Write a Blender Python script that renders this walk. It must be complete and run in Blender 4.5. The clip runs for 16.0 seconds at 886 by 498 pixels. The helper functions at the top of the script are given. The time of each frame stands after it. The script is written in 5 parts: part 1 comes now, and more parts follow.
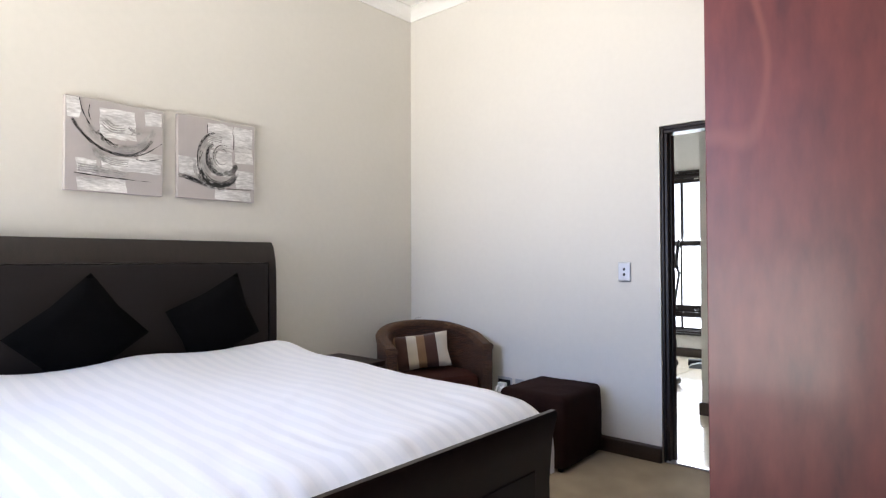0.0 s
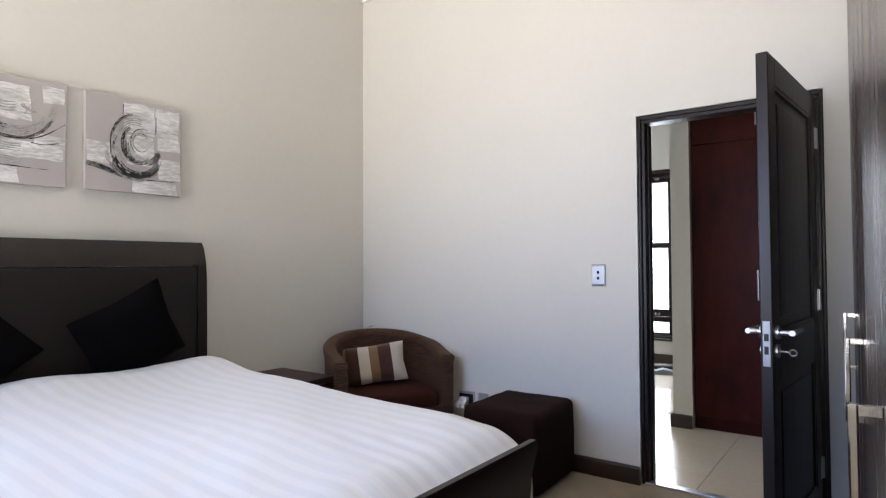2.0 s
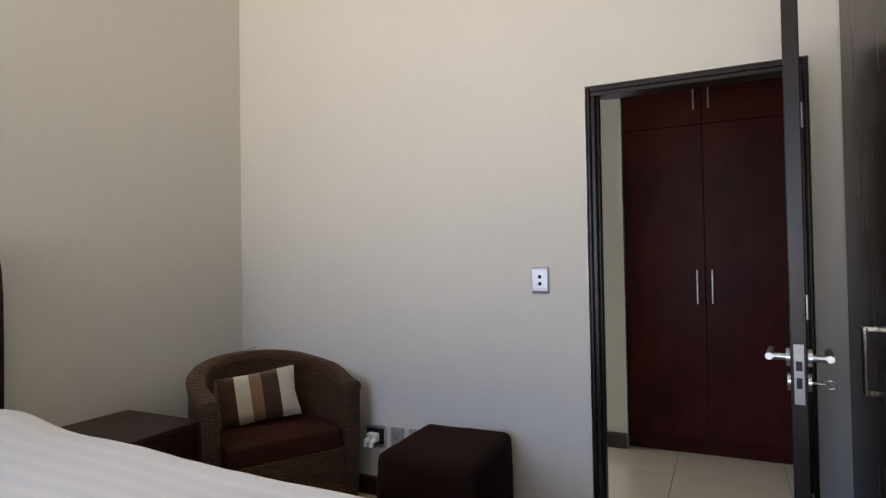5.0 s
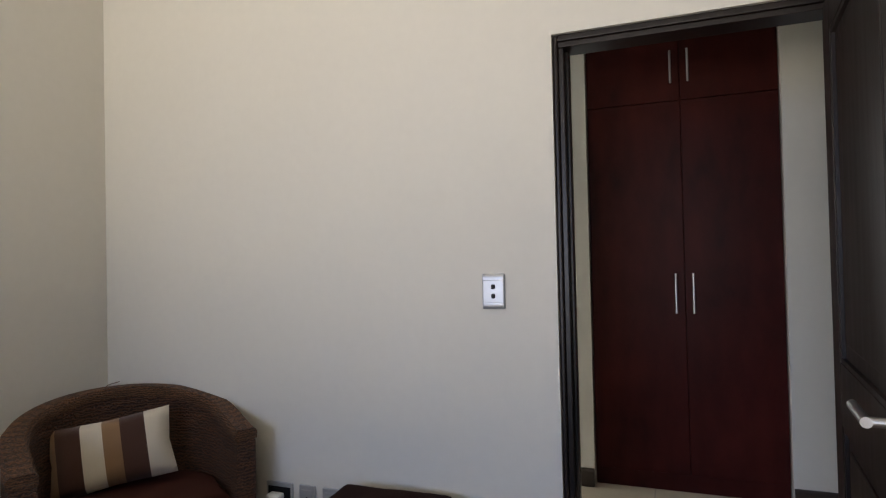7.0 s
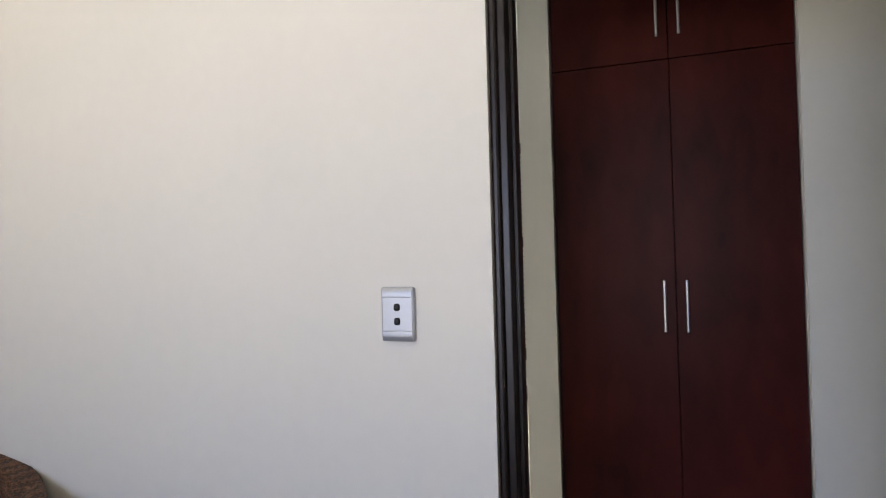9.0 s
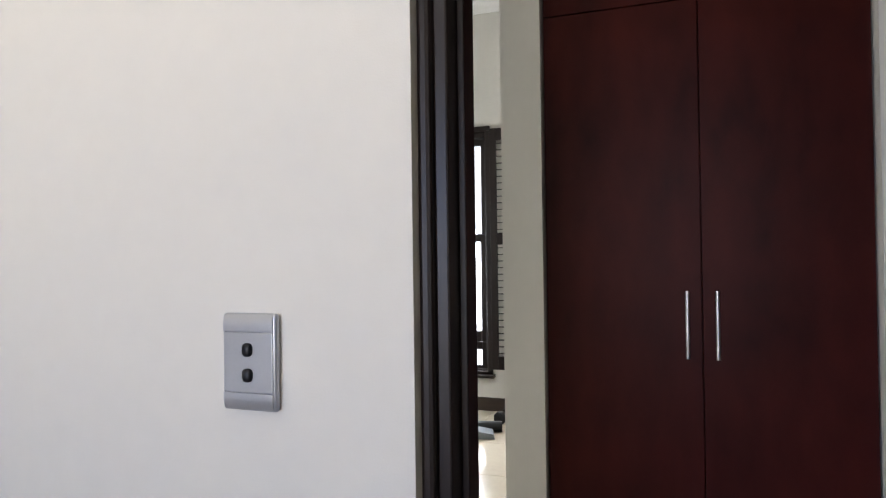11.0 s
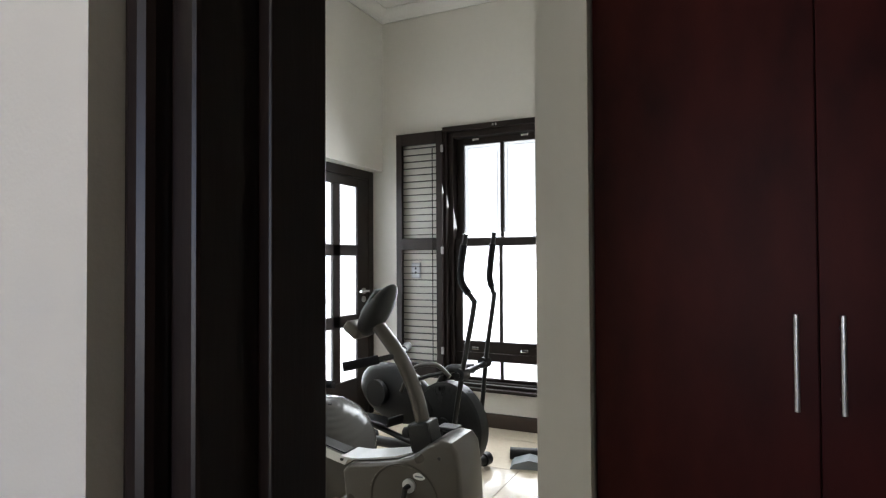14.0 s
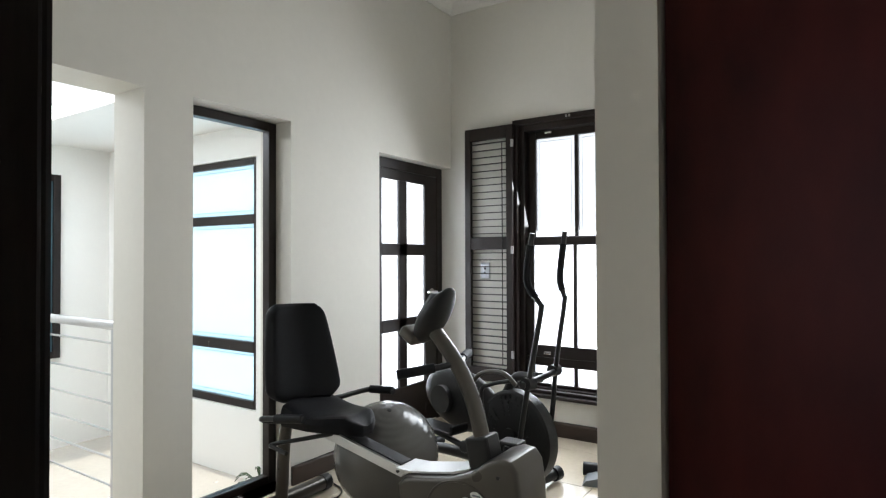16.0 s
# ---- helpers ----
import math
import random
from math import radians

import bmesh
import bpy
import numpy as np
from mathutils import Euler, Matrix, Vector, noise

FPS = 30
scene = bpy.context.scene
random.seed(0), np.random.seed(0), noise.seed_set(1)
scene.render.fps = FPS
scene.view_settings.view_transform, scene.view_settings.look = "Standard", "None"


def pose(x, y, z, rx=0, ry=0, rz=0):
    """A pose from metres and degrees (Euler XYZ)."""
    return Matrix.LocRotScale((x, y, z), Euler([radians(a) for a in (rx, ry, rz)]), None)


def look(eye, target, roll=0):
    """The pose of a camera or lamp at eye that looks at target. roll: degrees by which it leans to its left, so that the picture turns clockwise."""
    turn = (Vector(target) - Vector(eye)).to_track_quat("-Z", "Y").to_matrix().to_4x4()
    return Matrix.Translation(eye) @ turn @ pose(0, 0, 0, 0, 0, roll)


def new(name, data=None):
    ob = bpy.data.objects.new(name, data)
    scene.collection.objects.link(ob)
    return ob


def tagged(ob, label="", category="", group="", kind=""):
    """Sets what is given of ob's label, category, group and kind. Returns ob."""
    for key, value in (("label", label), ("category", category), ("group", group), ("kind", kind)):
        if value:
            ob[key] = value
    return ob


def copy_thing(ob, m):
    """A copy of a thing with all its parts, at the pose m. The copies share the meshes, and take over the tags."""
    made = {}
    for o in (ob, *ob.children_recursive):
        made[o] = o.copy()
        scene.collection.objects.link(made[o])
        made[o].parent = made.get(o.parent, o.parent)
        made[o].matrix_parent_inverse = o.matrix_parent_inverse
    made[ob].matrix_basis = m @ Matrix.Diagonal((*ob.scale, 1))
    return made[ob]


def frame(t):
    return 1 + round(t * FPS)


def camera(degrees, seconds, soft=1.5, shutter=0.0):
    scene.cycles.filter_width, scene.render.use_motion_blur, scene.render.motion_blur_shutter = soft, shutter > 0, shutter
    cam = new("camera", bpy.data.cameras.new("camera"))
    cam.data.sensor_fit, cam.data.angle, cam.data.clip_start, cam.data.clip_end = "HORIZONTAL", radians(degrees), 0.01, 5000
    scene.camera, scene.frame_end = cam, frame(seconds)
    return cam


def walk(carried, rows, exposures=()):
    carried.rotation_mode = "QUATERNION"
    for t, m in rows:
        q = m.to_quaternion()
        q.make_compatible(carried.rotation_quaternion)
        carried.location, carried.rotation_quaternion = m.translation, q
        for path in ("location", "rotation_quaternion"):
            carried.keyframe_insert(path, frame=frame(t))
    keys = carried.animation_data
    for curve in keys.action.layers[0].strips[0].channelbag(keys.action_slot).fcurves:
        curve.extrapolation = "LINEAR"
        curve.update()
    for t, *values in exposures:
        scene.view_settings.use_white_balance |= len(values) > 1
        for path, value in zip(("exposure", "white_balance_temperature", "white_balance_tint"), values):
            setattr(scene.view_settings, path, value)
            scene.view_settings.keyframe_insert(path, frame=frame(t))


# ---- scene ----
cam = camera(73.8, 16.0, soft=1.25)

PATH = [
    (0, (3.588, -3.681, 1.265), (2.272, -2.176, 1.304), -0.2),
    (0.5, (3.506, -3.613, 1.266), (2.221, -2.081, 1.309), -0.2),
    (1, (3.449, -3.553, 1.259), (2.196, -1.995, 1.305), -0.2),
    (1.5, (3.377, -3.473, 1.258), (2.153, -1.892, 1.305), -0.3),
    (2, (3.297, -3.382, 1.26), (2.106, -1.776, 1.31), -0.3),
    (2.5, (3.224, -3.29, 1.267), (2.08, -1.65, 1.316), -0.4),
    (3, (3.146, -3.213, 1.253), (2.048, -1.543, 1.309), -0.4),
    (5.5, (2.714, -2.67, 1.293), (1.887, -0.85, 1.33), -1.1),
    (6, (2.665, -2.506, 1.282), (1.872, -0.67, 1.32), -1.2),
    (6.5, (2.585, -2.292, 1.303), (1.84, -0.436, 1.339), -1.2),
    (7, (2.541, -2.105, 1.309), (1.836, -0.234, 1.344), -1.3),
    (7.5, (2.514, -1.921, 1.3), (1.847, -0.036, 1.335), -1.3),
    (8, (2.507, -1.694, 1.316), (1.853, 0.196, 1.348), -1.3),
    (8.5, (2.504, -1.512, 1.308), (1.863, 0.382, 1.343), -1.3),
    (9, (2.507, -1.318, 1.313), (1.866, 0.577, 1.352), -1.5),
    (11.5, (2.438, -0.572, 1.327), (1.804, 1.325, 1.347), -0.5),
    (12, (2.441, -0.477, 1.326), (1.783, 1.411, 1.355), -0.6),
    (12.5, (2.445, -0.387, 1.330), (1.758, 1.491, 1.366), -0.5),
    (13, (2.447, -0.309, 1.326), (1.716, 1.552, 1.363), -0.4),
    (13.5, (2.450, -0.241, 1.328), (1.653, 1.593, 1.367), -0.4),
    (14, (2.453, -0.179, 1.329), (1.585, 1.622, 1.367), -0.3),
    (14.5, (2.451, -0.126, 1.330), (1.519, 1.643, 1.370), -0.2),
    (15, (2.454, -0.080, 1.334), (1.457, 1.653, 1.372), -0.3),
    (15.5, (2.448, -0.028, 1.342), (1.397, 1.674, 1.375), -0.2),
    (16, (2.447, 0.032, 1.349), (1.341, 1.698, 1.379), -0.2),
]
walk(cam, [(t, look(eye, target, roll)) for t, eye, target, roll in PATH],
     [(0, -0.04, 6100, 12), (1.5, -0.13, 6050, 12), (2.5, -0.35, 6050, 12), (3, -0.42, 6100, 12), (5.5, -0.70, 6600, 10.5), (7, -0.67, 6700, 9.5), (9, -0.20, 6450, 11), (11.5, -0.12, 6350, 11), (12.5, -0.38, 6450, 10), (14, -0.64, 6450, 9), (16, -0.64, 6350, 9)])

# ---- light ----
world = bpy.data.worlds.new("sky")
scene.world = world
world.use_nodes = True
wn = world.node_tree
sky = wn.nodes.new("ShaderNodeTexSky")
sky.sky_type, sky.sun_disc, sky.sun_elevation, sky.sun_rotation = "NISHITA", False, radians(72), radians(190)
wn.links.new(sky.outputs[0], wn.nodes["Background"].inputs[0])
wn.nodes["Background"].inputs[1].default_value = 0.15


def sun_lamp(energy, elevation, azimuth):
    d = bpy.data.lights.new("sun", "SUN")
    d.energy, d.angle, d.color = energy, radians(0.5), (1.0, 0.94, 0.84)
    e, a = radians(elevation), radians(azimuth)
    eye = Vector((math.sin(a) * math.cos(e), math.cos(a) * math.cos(e), math.sin(e))) * 30
    new("sun", d).matrix_world = look(eye, (0, 0, 0))


def window_lamp(name, centre, target, w, h, watts, colour, spread=180):
    """Daylight that comes in through a window's opening."""
    d = bpy.data.lights.new(name, "AREA")
    d.shape, d.size, d.size_y, d.energy, d.color, d.spread = "RECTANGLE", w, h, watts, colour, radians(spread)
    new(name, d).matrix_world = look(centre, target)


sun_lamp(4.0, 72, 190)
BLUE, WARM, SKY = (0.42, 0.58, 1.0), (1.0, 0.93, 0.83), (0.93, 0.97, 1.0)
window_lamp("bedroom_sky_light", (1.45, -5.33, 1.75), (1.85, -3.2, 0.92), 2.3, 1.1, 27, BLUE, 74)
window_lamp("bedroom_ground_light", (1.85, -5.33, 0.95), (1.85, -4.05, 2.06), 3.1, 0.8, 116, WARM, 91)
window_lamp("gym_window_light", (0.79, 4.43, 1.37), (0.79, 2.0, 0.35), 0.9, 2.1, 76, SKY, 150)
window_lamp("gym_door_light", (-0.47, 3.77, 1.05), (1.5, 3.77, 1.05), 0.86, 2.0, 62, SKY)
window_lamp("stair_window_light", (-1.975, 3.18, 1.15), (-1.975, 1.0, 1.15), 1.34, 1.97, 44, SKY)
window_lamp("rooflight_light", (-2.05, 1.2, 2.50), (-2.0, 1.25, 0.0), 2.2, 1.7, 125, SKY)

# ---- materials ----


def mat(name, colour, rough=0.6, metal=0.0, vary=0.06, scale=4.0, grain=60.0, bump=0.0, bump_scale=200.0, coat=0.0,
        stretch=(1, 1, 1), second=None, spec=0.5, sheen=0.0, rand=0.0):
    """Procedural surface: colour varied at two scales, roughness wear and fine relief."""
    m = bpy.data.materials.new(name)
    m.use_nodes = True
    nt, b = m.node_tree, m.node_tree.nodes["Principled BSDF"]
    tc = nt.nodes.new("ShaderNodeTexCoord")
    mp = nt.nodes.new("ShaderNodeMapping")
    mp.inputs["Scale"].default_value = stretch
    nt.links.new(tc.outputs["Object"], mp.inputs[0])

    def noise_tex(sc, det):
        n = nt.nodes.new("ShaderNodeTexNoise")
        n.inputs["Scale"].default_value, n.inputs["Detail"].default_value = sc, det
        nt.links.new(mp.outputs[0], n.inputs["Vector"])
        return n
    n1, n2 = noise_tex(scale, 3), noise_tex(grain, 4)
    add = nt.nodes.new("ShaderNodeMath")
    add.operation = "ADD"
    nt.links.new(n1.outputs[0], add.inputs[0])
    nt.links.new(n2.outputs[0], add.inputs[1])
    ramp = nt.nodes.new("ShaderNodeMapRange")
    ramp.inputs[1].default_value, ramp.inputs[2].default_value = 0.65, 1.35
    nt.links.new(add.outputs[0], ramp.inputs[0])
    mix = nt.nodes.new("ShaderNodeMix")
    mix.data_type = "RGBA"
    c2 = second or colour
    mix.inputs[6].default_value = (*[max(0, c * (1 - vary)) for c in colour], 1)
    mix.inputs[7].default_value = (*[min(1, c * (1 + vary)) for c in c2], 1)
    nt.links.new(ramp.outputs[0], mix.inputs[0])
    out = mix.outputs[2]
    if rand:
        info = nt.nodes.new("ShaderNodeObjectInfo")
        hsv = nt.nodes.new("ShaderNodeHueSaturation")
        r2 = nt.nodes.new("ShaderNodeMapRange")
        r2.inputs[3].default_value, r2.inputs[4].default_value = 1 - rand, 1 + rand
        nt.links.new(info.outputs["Random"], r2.inputs[0])
        nt.links.new(r2.outputs[0], hsv.inputs["Value"])
        nt.links.new(out, hsv.inputs["Color"])
        out = hsv.outputs[0]
    nt.links.new(out, b.inputs["Base Color"])
    rr = nt.nodes.new("ShaderNodeMapRange")
    rr.inputs[3].default_value, rr.inputs[4].default_value = max(0.02, rough - 0.07), min(1, rough + 0.07)
    nt.links.new(n1.outputs[0], rr.inputs[0])
    nt.links.new(rr.outputs[0], b.inputs["Roughness"])
    b.inputs["Metallic"].default_value = metal
    b.inputs["Specular IOR Level"].default_value = spec
    b.inputs["Coat Weight"].default_value, b.inputs["Coat Roughness"].default_value = coat, 0.12
    b.inputs["Sheen Weight"].default_value = sheen
    if bump:
        bp = nt.nodes.new("ShaderNodeBump")
        bp.inputs["Strength"].default_value, bp.inputs["Distance"].default_value = bump, 0.002
        n3 = noise_tex(bump_scale, 4)
        nt.links.new(n3.outputs[0], bp.inputs["Height"])
        nt.links.new(bp.outputs[0], b.inputs["Normal"])
    return m


def weave_mat(name, colour, second, scale, rough=0.65, strength=0.8, stretch=(1, 1, 1)):
    """Strands wound round and round: bands of relief along z, broken by noise, with shade coloured into the grooves."""
    m = mat(name, colour, rough, vary=0.35, scale=9, grain=140, second=second, stretch=(1, 1, 4))
    nt, b = m.node_tree, m.node_tree.nodes["Principled BSDF"]
    tc = nt.nodes.new("ShaderNodeTexCoord")
    w = nt.nodes.new("ShaderNodeTexWave")
    w.wave_type, w.bands_direction = "BANDS", "Z"
    w.inputs["Scale"].default_value, w.inputs["Distortion"].default_value = scale, 8.0
    w.inputs["Detail"].default_value, w.inputs["Detail Scale"].default_value = 3, 2.5
    nt.links.new(tc.outputs["Object"], w.inputs["Vector"])
    bp = nt.nodes.new("ShaderNodeBump")
    bp.inputs["Strength"].default_value, bp.inputs["Distance"].default_value = strength, 0.012
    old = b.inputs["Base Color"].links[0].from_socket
    # shade painted into the colour: strands darken towards the grooves between them
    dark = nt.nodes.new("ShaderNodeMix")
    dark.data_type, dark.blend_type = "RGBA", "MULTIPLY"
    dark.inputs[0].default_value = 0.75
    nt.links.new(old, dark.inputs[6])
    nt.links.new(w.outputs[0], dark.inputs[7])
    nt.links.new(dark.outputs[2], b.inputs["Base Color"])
    nt.links.new(w.outputs[1], bp.inputs["Height"])
    nt.links.new(bp.outputs[0], b.inputs["Normal"])
    return m


def stripe_cloth(name, bands, lo, hi, axis="X"):
    """Cloth woven in broad bands along one axis."""
    m = mat(name, (0.5, 0.5, 0.5), 0.9, bump=0.35, bump_scale=500, sheen=0.3)
    nt, b = m.node_tree, m.node_tree.nodes["Principled BSDF"]
    tc = nt.nodes.new("ShaderNodeTexCoord")
    sep = nt.nodes.new("ShaderNodeSeparateXYZ")
    nt.links.new(tc.outputs["Object"], sep.inputs[0])
    mr = nt.nodes.new("ShaderNodeMapRange")
    mr.inputs[1].default_value, mr.inputs[2].default_value = lo, hi
    nt.links.new(sep.outputs[axis], mr.inputs[0])
    cr = nt.nodes.new("ShaderNodeValToRGB")
    cr.color_ramp.interpolation = "CONSTANT"
    els = cr.color_ramp.elements
    while len(els) > 1:
        els.remove(els[-1])
    els[0].position, els[0].color = 0, (*bands[0][1], 1)
    for p, c in bands[1:]:
        e = els.new(p)
        e.color = (*c, 1)
    nt.links.new(mr.outputs[0], cr.inputs[0])
    nt.links.new(cr.outputs[0], b.inputs["Base Color"])
    return m


def glass_mat(name, tint=(1, 1, 1), rough=0.0, gloss=0.06, frost=0.0):
    m = bpy.data.materials.new(name)
    m.use_nodes = True
    nt = m.node_tree
    nt.nodes.remove(nt.nodes["Principled BSDF"])
    tr = nt.nodes.new("ShaderNodeBsdfTransparent")
    tr.inputs[0].default_value = (*tint, 1)
    gl = nt.nodes.new("ShaderNodeBsdfGlossy")
    gl.inputs["Roughness"].default_value = rough
    lw = nt.nodes.new("ShaderNodeLayerWeight")
    lw.inputs[0].default_value = 0.12
    mx = nt.nodes.new("ShaderNodeMixShader")
    nt.links.new(lw.outputs["Fresnel"], mx.inputs[0])
    body = tr
    if frost:
        tl = nt.nodes.new("ShaderNodeBsdfTranslucent")
        tl.inputs[0].default_value = (*tint, 1)
        body = nt.nodes.new("ShaderNodeMixShader")
        body.inputs[0].default_value = frost
        nt.links.new(tr.outputs[0], body.inputs[1])
        nt.links.new(tl.outputs[0], body.inputs[2])
    nt.links.new(body.outputs[0], mx.inputs[1])
    nt.links.new(gl.outputs[0], mx.inputs[2])
    nt.links.new(mx.outputs[0], nt.nodes["Material Output"].inputs[0])
    return m


def glow_mat(name, colour, strength):
    m = bpy.data.materials.new(name)
    m.use_nodes = True
    b = m.node_tree.nodes["Principled BSDF"]
    b.inputs["Base Color"].default_value = (0, 0, 0, 1)
    b.inputs["Emission Color"].default_value = (*colour, 1)
    b.inputs["Emission Strength"].default_value = strength
    return m


PLASTER = mat("cream_wall_paint", (0.69, 0.666, 0.612), 0.75, vary=0.02, scale=1.5, grain=25, bump=0.12, bump_scale=350, spec=0.3)
CEIL = mat("white_ceiling_paint", (0.84, 0.83, 0.80), 0.85, vary=0.015, bump=0.08, bump_scale=250, spec=0.2)
CARPET = mat("beige_carpet", (0.36, 0.29, 0.20), 0.95, vary=0.22, scale=5, grain=320, bump=1.0, bump_scale=420, spec=0.1, sheen=0.2)
TILE = mat("cream_floor_tile", (0.62, 0.54, 0.42), 0.16, vary=0.05, scale=3, grain=30, spec=0.5, rand=0.03)
LANDTILE = mat("pale_landing_tile", (0.55, 0.51, 0.45), 0.25, vary=0.05, scale=3, grain=30)
GROUT = mat("grey_grout", (0.33, 0.30, 0.26), 0.9, vary=0.1, grain=200, bump=0.4)
DARKWOOD = mat("dark_stained_wood", (0.0125, 0.0070, 0.0055), 0.38, vary=0.4, scale=6, grain=50, bump=0.07, bump_scale=60,
               stretch=(6, 6, 0.5), spec=0.36)
SKIRT = mat("dark_skirting_wood", (0.035, 0.021, 0.015), 0.42, vary=0.3, scale=6, grain=50, bump=0.2, bump_scale=60, stretch=(1, 1, 6))
MAHOG = mat("mahogany_veneer", (0.030, 0.0046, 0.0040), 0.46, vary=0.34, scale=1.3, grain=6, bump=0.05, bump_scale=60,
            stretch=(1.6, 1.6, 0.7), second=(0.047, 0.0074, 0.0058), spec=0.10)
REDWOOD = mat("polished_red_veneer", (0.062, 0.0098, 0.0105), 0.40, vary=0.20, scale=1.3, grain=22, bump=0.06, bump_scale=90,
              stretch=(1.9, 1.9, 0.55), second=(0.118, 0.024, 0.019), coat=0.10)


def add_figure(m, colour, scale=2.2, width=0.012):
    """Pale flame lines wandering over a veneer: thin contours of a slow noise, broken by a second one."""
    nt, b = m.node_tree, m.node_tree.nodes["Principled BSDF"]
    tc = nt.nodes.new("ShaderNodeTexCoord")
    mp = nt.nodes.new("ShaderNodeMapping")
    mp.inputs["Scale"].default_value = (1.5, 1.5, 0.75)
    nt.links.new(tc.outputs["Object"], mp.inputs[0])
    n = nt.nodes.new("ShaderNodeTexNoise")
    n.inputs["Scale"].default_value, n.inputs["Detail"].default_value, n.inputs["Roughness"].default_value = scale, 3, 0.35
    nt.links.new(mp.outputs[0], n.inputs["Vector"])
    sub = nt.nodes.new("ShaderNodeMath")
    sub.operation = "SUBTRACT"
    nt.links.new(n.outputs[0], sub.inputs[0])
    sub.inputs[1].default_value = 0.5
    ab = nt.nodes.new("ShaderNodeMath")
    ab.operation = "ABSOLUTE"
    nt.links.new(sub.outputs[0], ab.inputs[0])
    line = nt.nodes.new("ShaderNodeMapRange")
    line.interpolation_type = "SMOOTHSTEP"
    line.inputs[1].default_value, line.inputs[2].default_value = 0.0, width
    line.inputs[3].default_value, line.inputs[4].default_value = 1.0, 0.0
    nt.links.new(ab.outputs[0], line.inputs[0])
    n2 = nt.nodes.new("ShaderNodeTexNoise")
    n2.inputs["Scale"].default_value = 3.1
    nt.links.new(mp.outputs[0], n2.inputs["Vector"])
    brk = nt.nodes.new("ShaderNodeMapRange")
    brk.inputs[1].default_value, brk.inputs[2].default_value = 0.36, 0.58
    brk.inputs[4].default_value = 0.6
    nt.links.new(n2.outputs[0], brk.inputs[0])
    mul = nt.nodes.new("ShaderNodeMath")
    mul.operation = "MULTIPLY"
    nt.links.new(line.outputs[0], mul.inputs[0])
    nt.links.new(brk.outputs[0], mul.inputs[1])
    mix = nt.nodes.new("ShaderNodeMix")
    mix.data_type = "RGBA"
    mix.inputs[7].default_value = (*colour, 1)
    nt.links.new(mul.outputs[0], mix.inputs[0])
    nt.links.new(b.inputs["Base Color"].links[0].from_socket, mix.inputs[6])
    nt.links.new(mix.outputs[2], b.inputs["Base Color"])


add_figure(REDWOOD, (0.20, 0.060, 0.042), 1.15, 0.010)
WARDWOOD = mat("reddish_dark_veneer", (0.022, 0.009, 0.007), 0.40, spec=0.3, vary=0.35, scale=1.6, grain=26, bump=0.1, bump_scale=90,
               stretch=(4, 4, 0.6), second=(0.036, 0.013, 0.009))
WARDGLOSS = mat("lacquered_dark_veneer", (0.022, 0.009, 0.007), 0.26, spec=0.35, vary=0.35, scale=1.6, grain=26, bump=0.03, bump_scale=60,
                stretch=(4, 4, 0.6), second=(0.036, 0.013, 0.009))
STEEL = mat("brushed_steel", (0.50, 0.50, 0.51), 0.32, 1.0, vary=0.06, scale=20, grain=200, stretch=(8, 8, 1))
LOCKSTEEL = mat("dull_lock_steel", (0.30, 0.30, 0.30), 0.42, 1.0, vary=0.12, scale=30, grain=200)
CHROME = mat("polished_chrome", (0.78, 0.78, 0.79), 0.08, 1.0, vary=0.03)
BLACKPL = mat("black_plastic", (0.008, 0.008, 0.009), 0.40, spec=0.35, vary=0.15, bump=0.15, bump_scale=600)
SILVERPL = mat("silver_plastic", (0.46, 0.47, 0.49), 0.34, 0.55, vary=0.03, grain=300)
BLACKFAB = mat("black_velvet", (0.0045, 0.0042, 0.0042), 0.95, vary=0.3, scale=8, grain=200, bump=0.5, bump_scale=350, spec=0.03)
HEADLEATHER = mat("dark_brown_padded_fabric", (0.015, 0.011, 0.010), 0.65, spec=0.3, vary=0.15, scale=5, grain=260, bump=0.5, bump_scale=420)
POUFFAB = mat("brown_suede", (0.020, 0.0088, 0.0072), 0.92, vary=0.25, scale=7, grain=300, bump=0.5, bump_scale=450, spec=0.1)
SEATFAB = mat("brown_cotton", (0.042, 0.013, 0.009), 0.92, vary=0.15, scale=7, grain=300, bump=0.5, bump_scale=450, spec=0.15)
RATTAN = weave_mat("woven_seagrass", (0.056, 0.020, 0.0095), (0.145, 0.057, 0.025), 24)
RATTANTOP = weave_mat("lighter_seagrass_rim", (0.11, 0.044, 0.018), (0.20, 0.088, 0.036), 34)
LINEN = mat("white_cotton_sateen", (0.80, 0.80, 0.82), 0.72, vary=0.02, scale=4, grain=90, bump=0.12, bump_scale=300, sheen=0.1)
WHITEPL = mat("white_plastic", (0.78, 0.78, 0.76), 0.35, vary=0.03)
GREYGUN = mat("gunmetal_paint", (0.070, 0.062, 0.053), 0.30, 0.35, vary=0.08, scale=6, grain=400)
BALLRUB = mat("grey_rubber", (0.110, 0.106, 0.102), 0.22, vary=0.06, scale=6, grain=200, bump=0.1, bump_scale=500)
VINYL = mat("black_vinyl", (0.005, 0.005, 0.007), 0.55, spec=0.18, vary=0.2, bump=0.3, bump_scale=380)
BLACKMET = mat("black_metal", (0.009, 0.009, 0.010), 0.35, 0.2, vary=0.15)
GLASS = glass_mat("clear_glass")
DAYGLOW = glow_mat("bright_hazy_outdoors", (0.95, 0.98, 1.0), 2.2)
GROUND = mat("dry_ground", (0.30, 0.26, 0.19), 0.95, vary=0.3, scale=0.5, grain=8)

# ---- builders ----


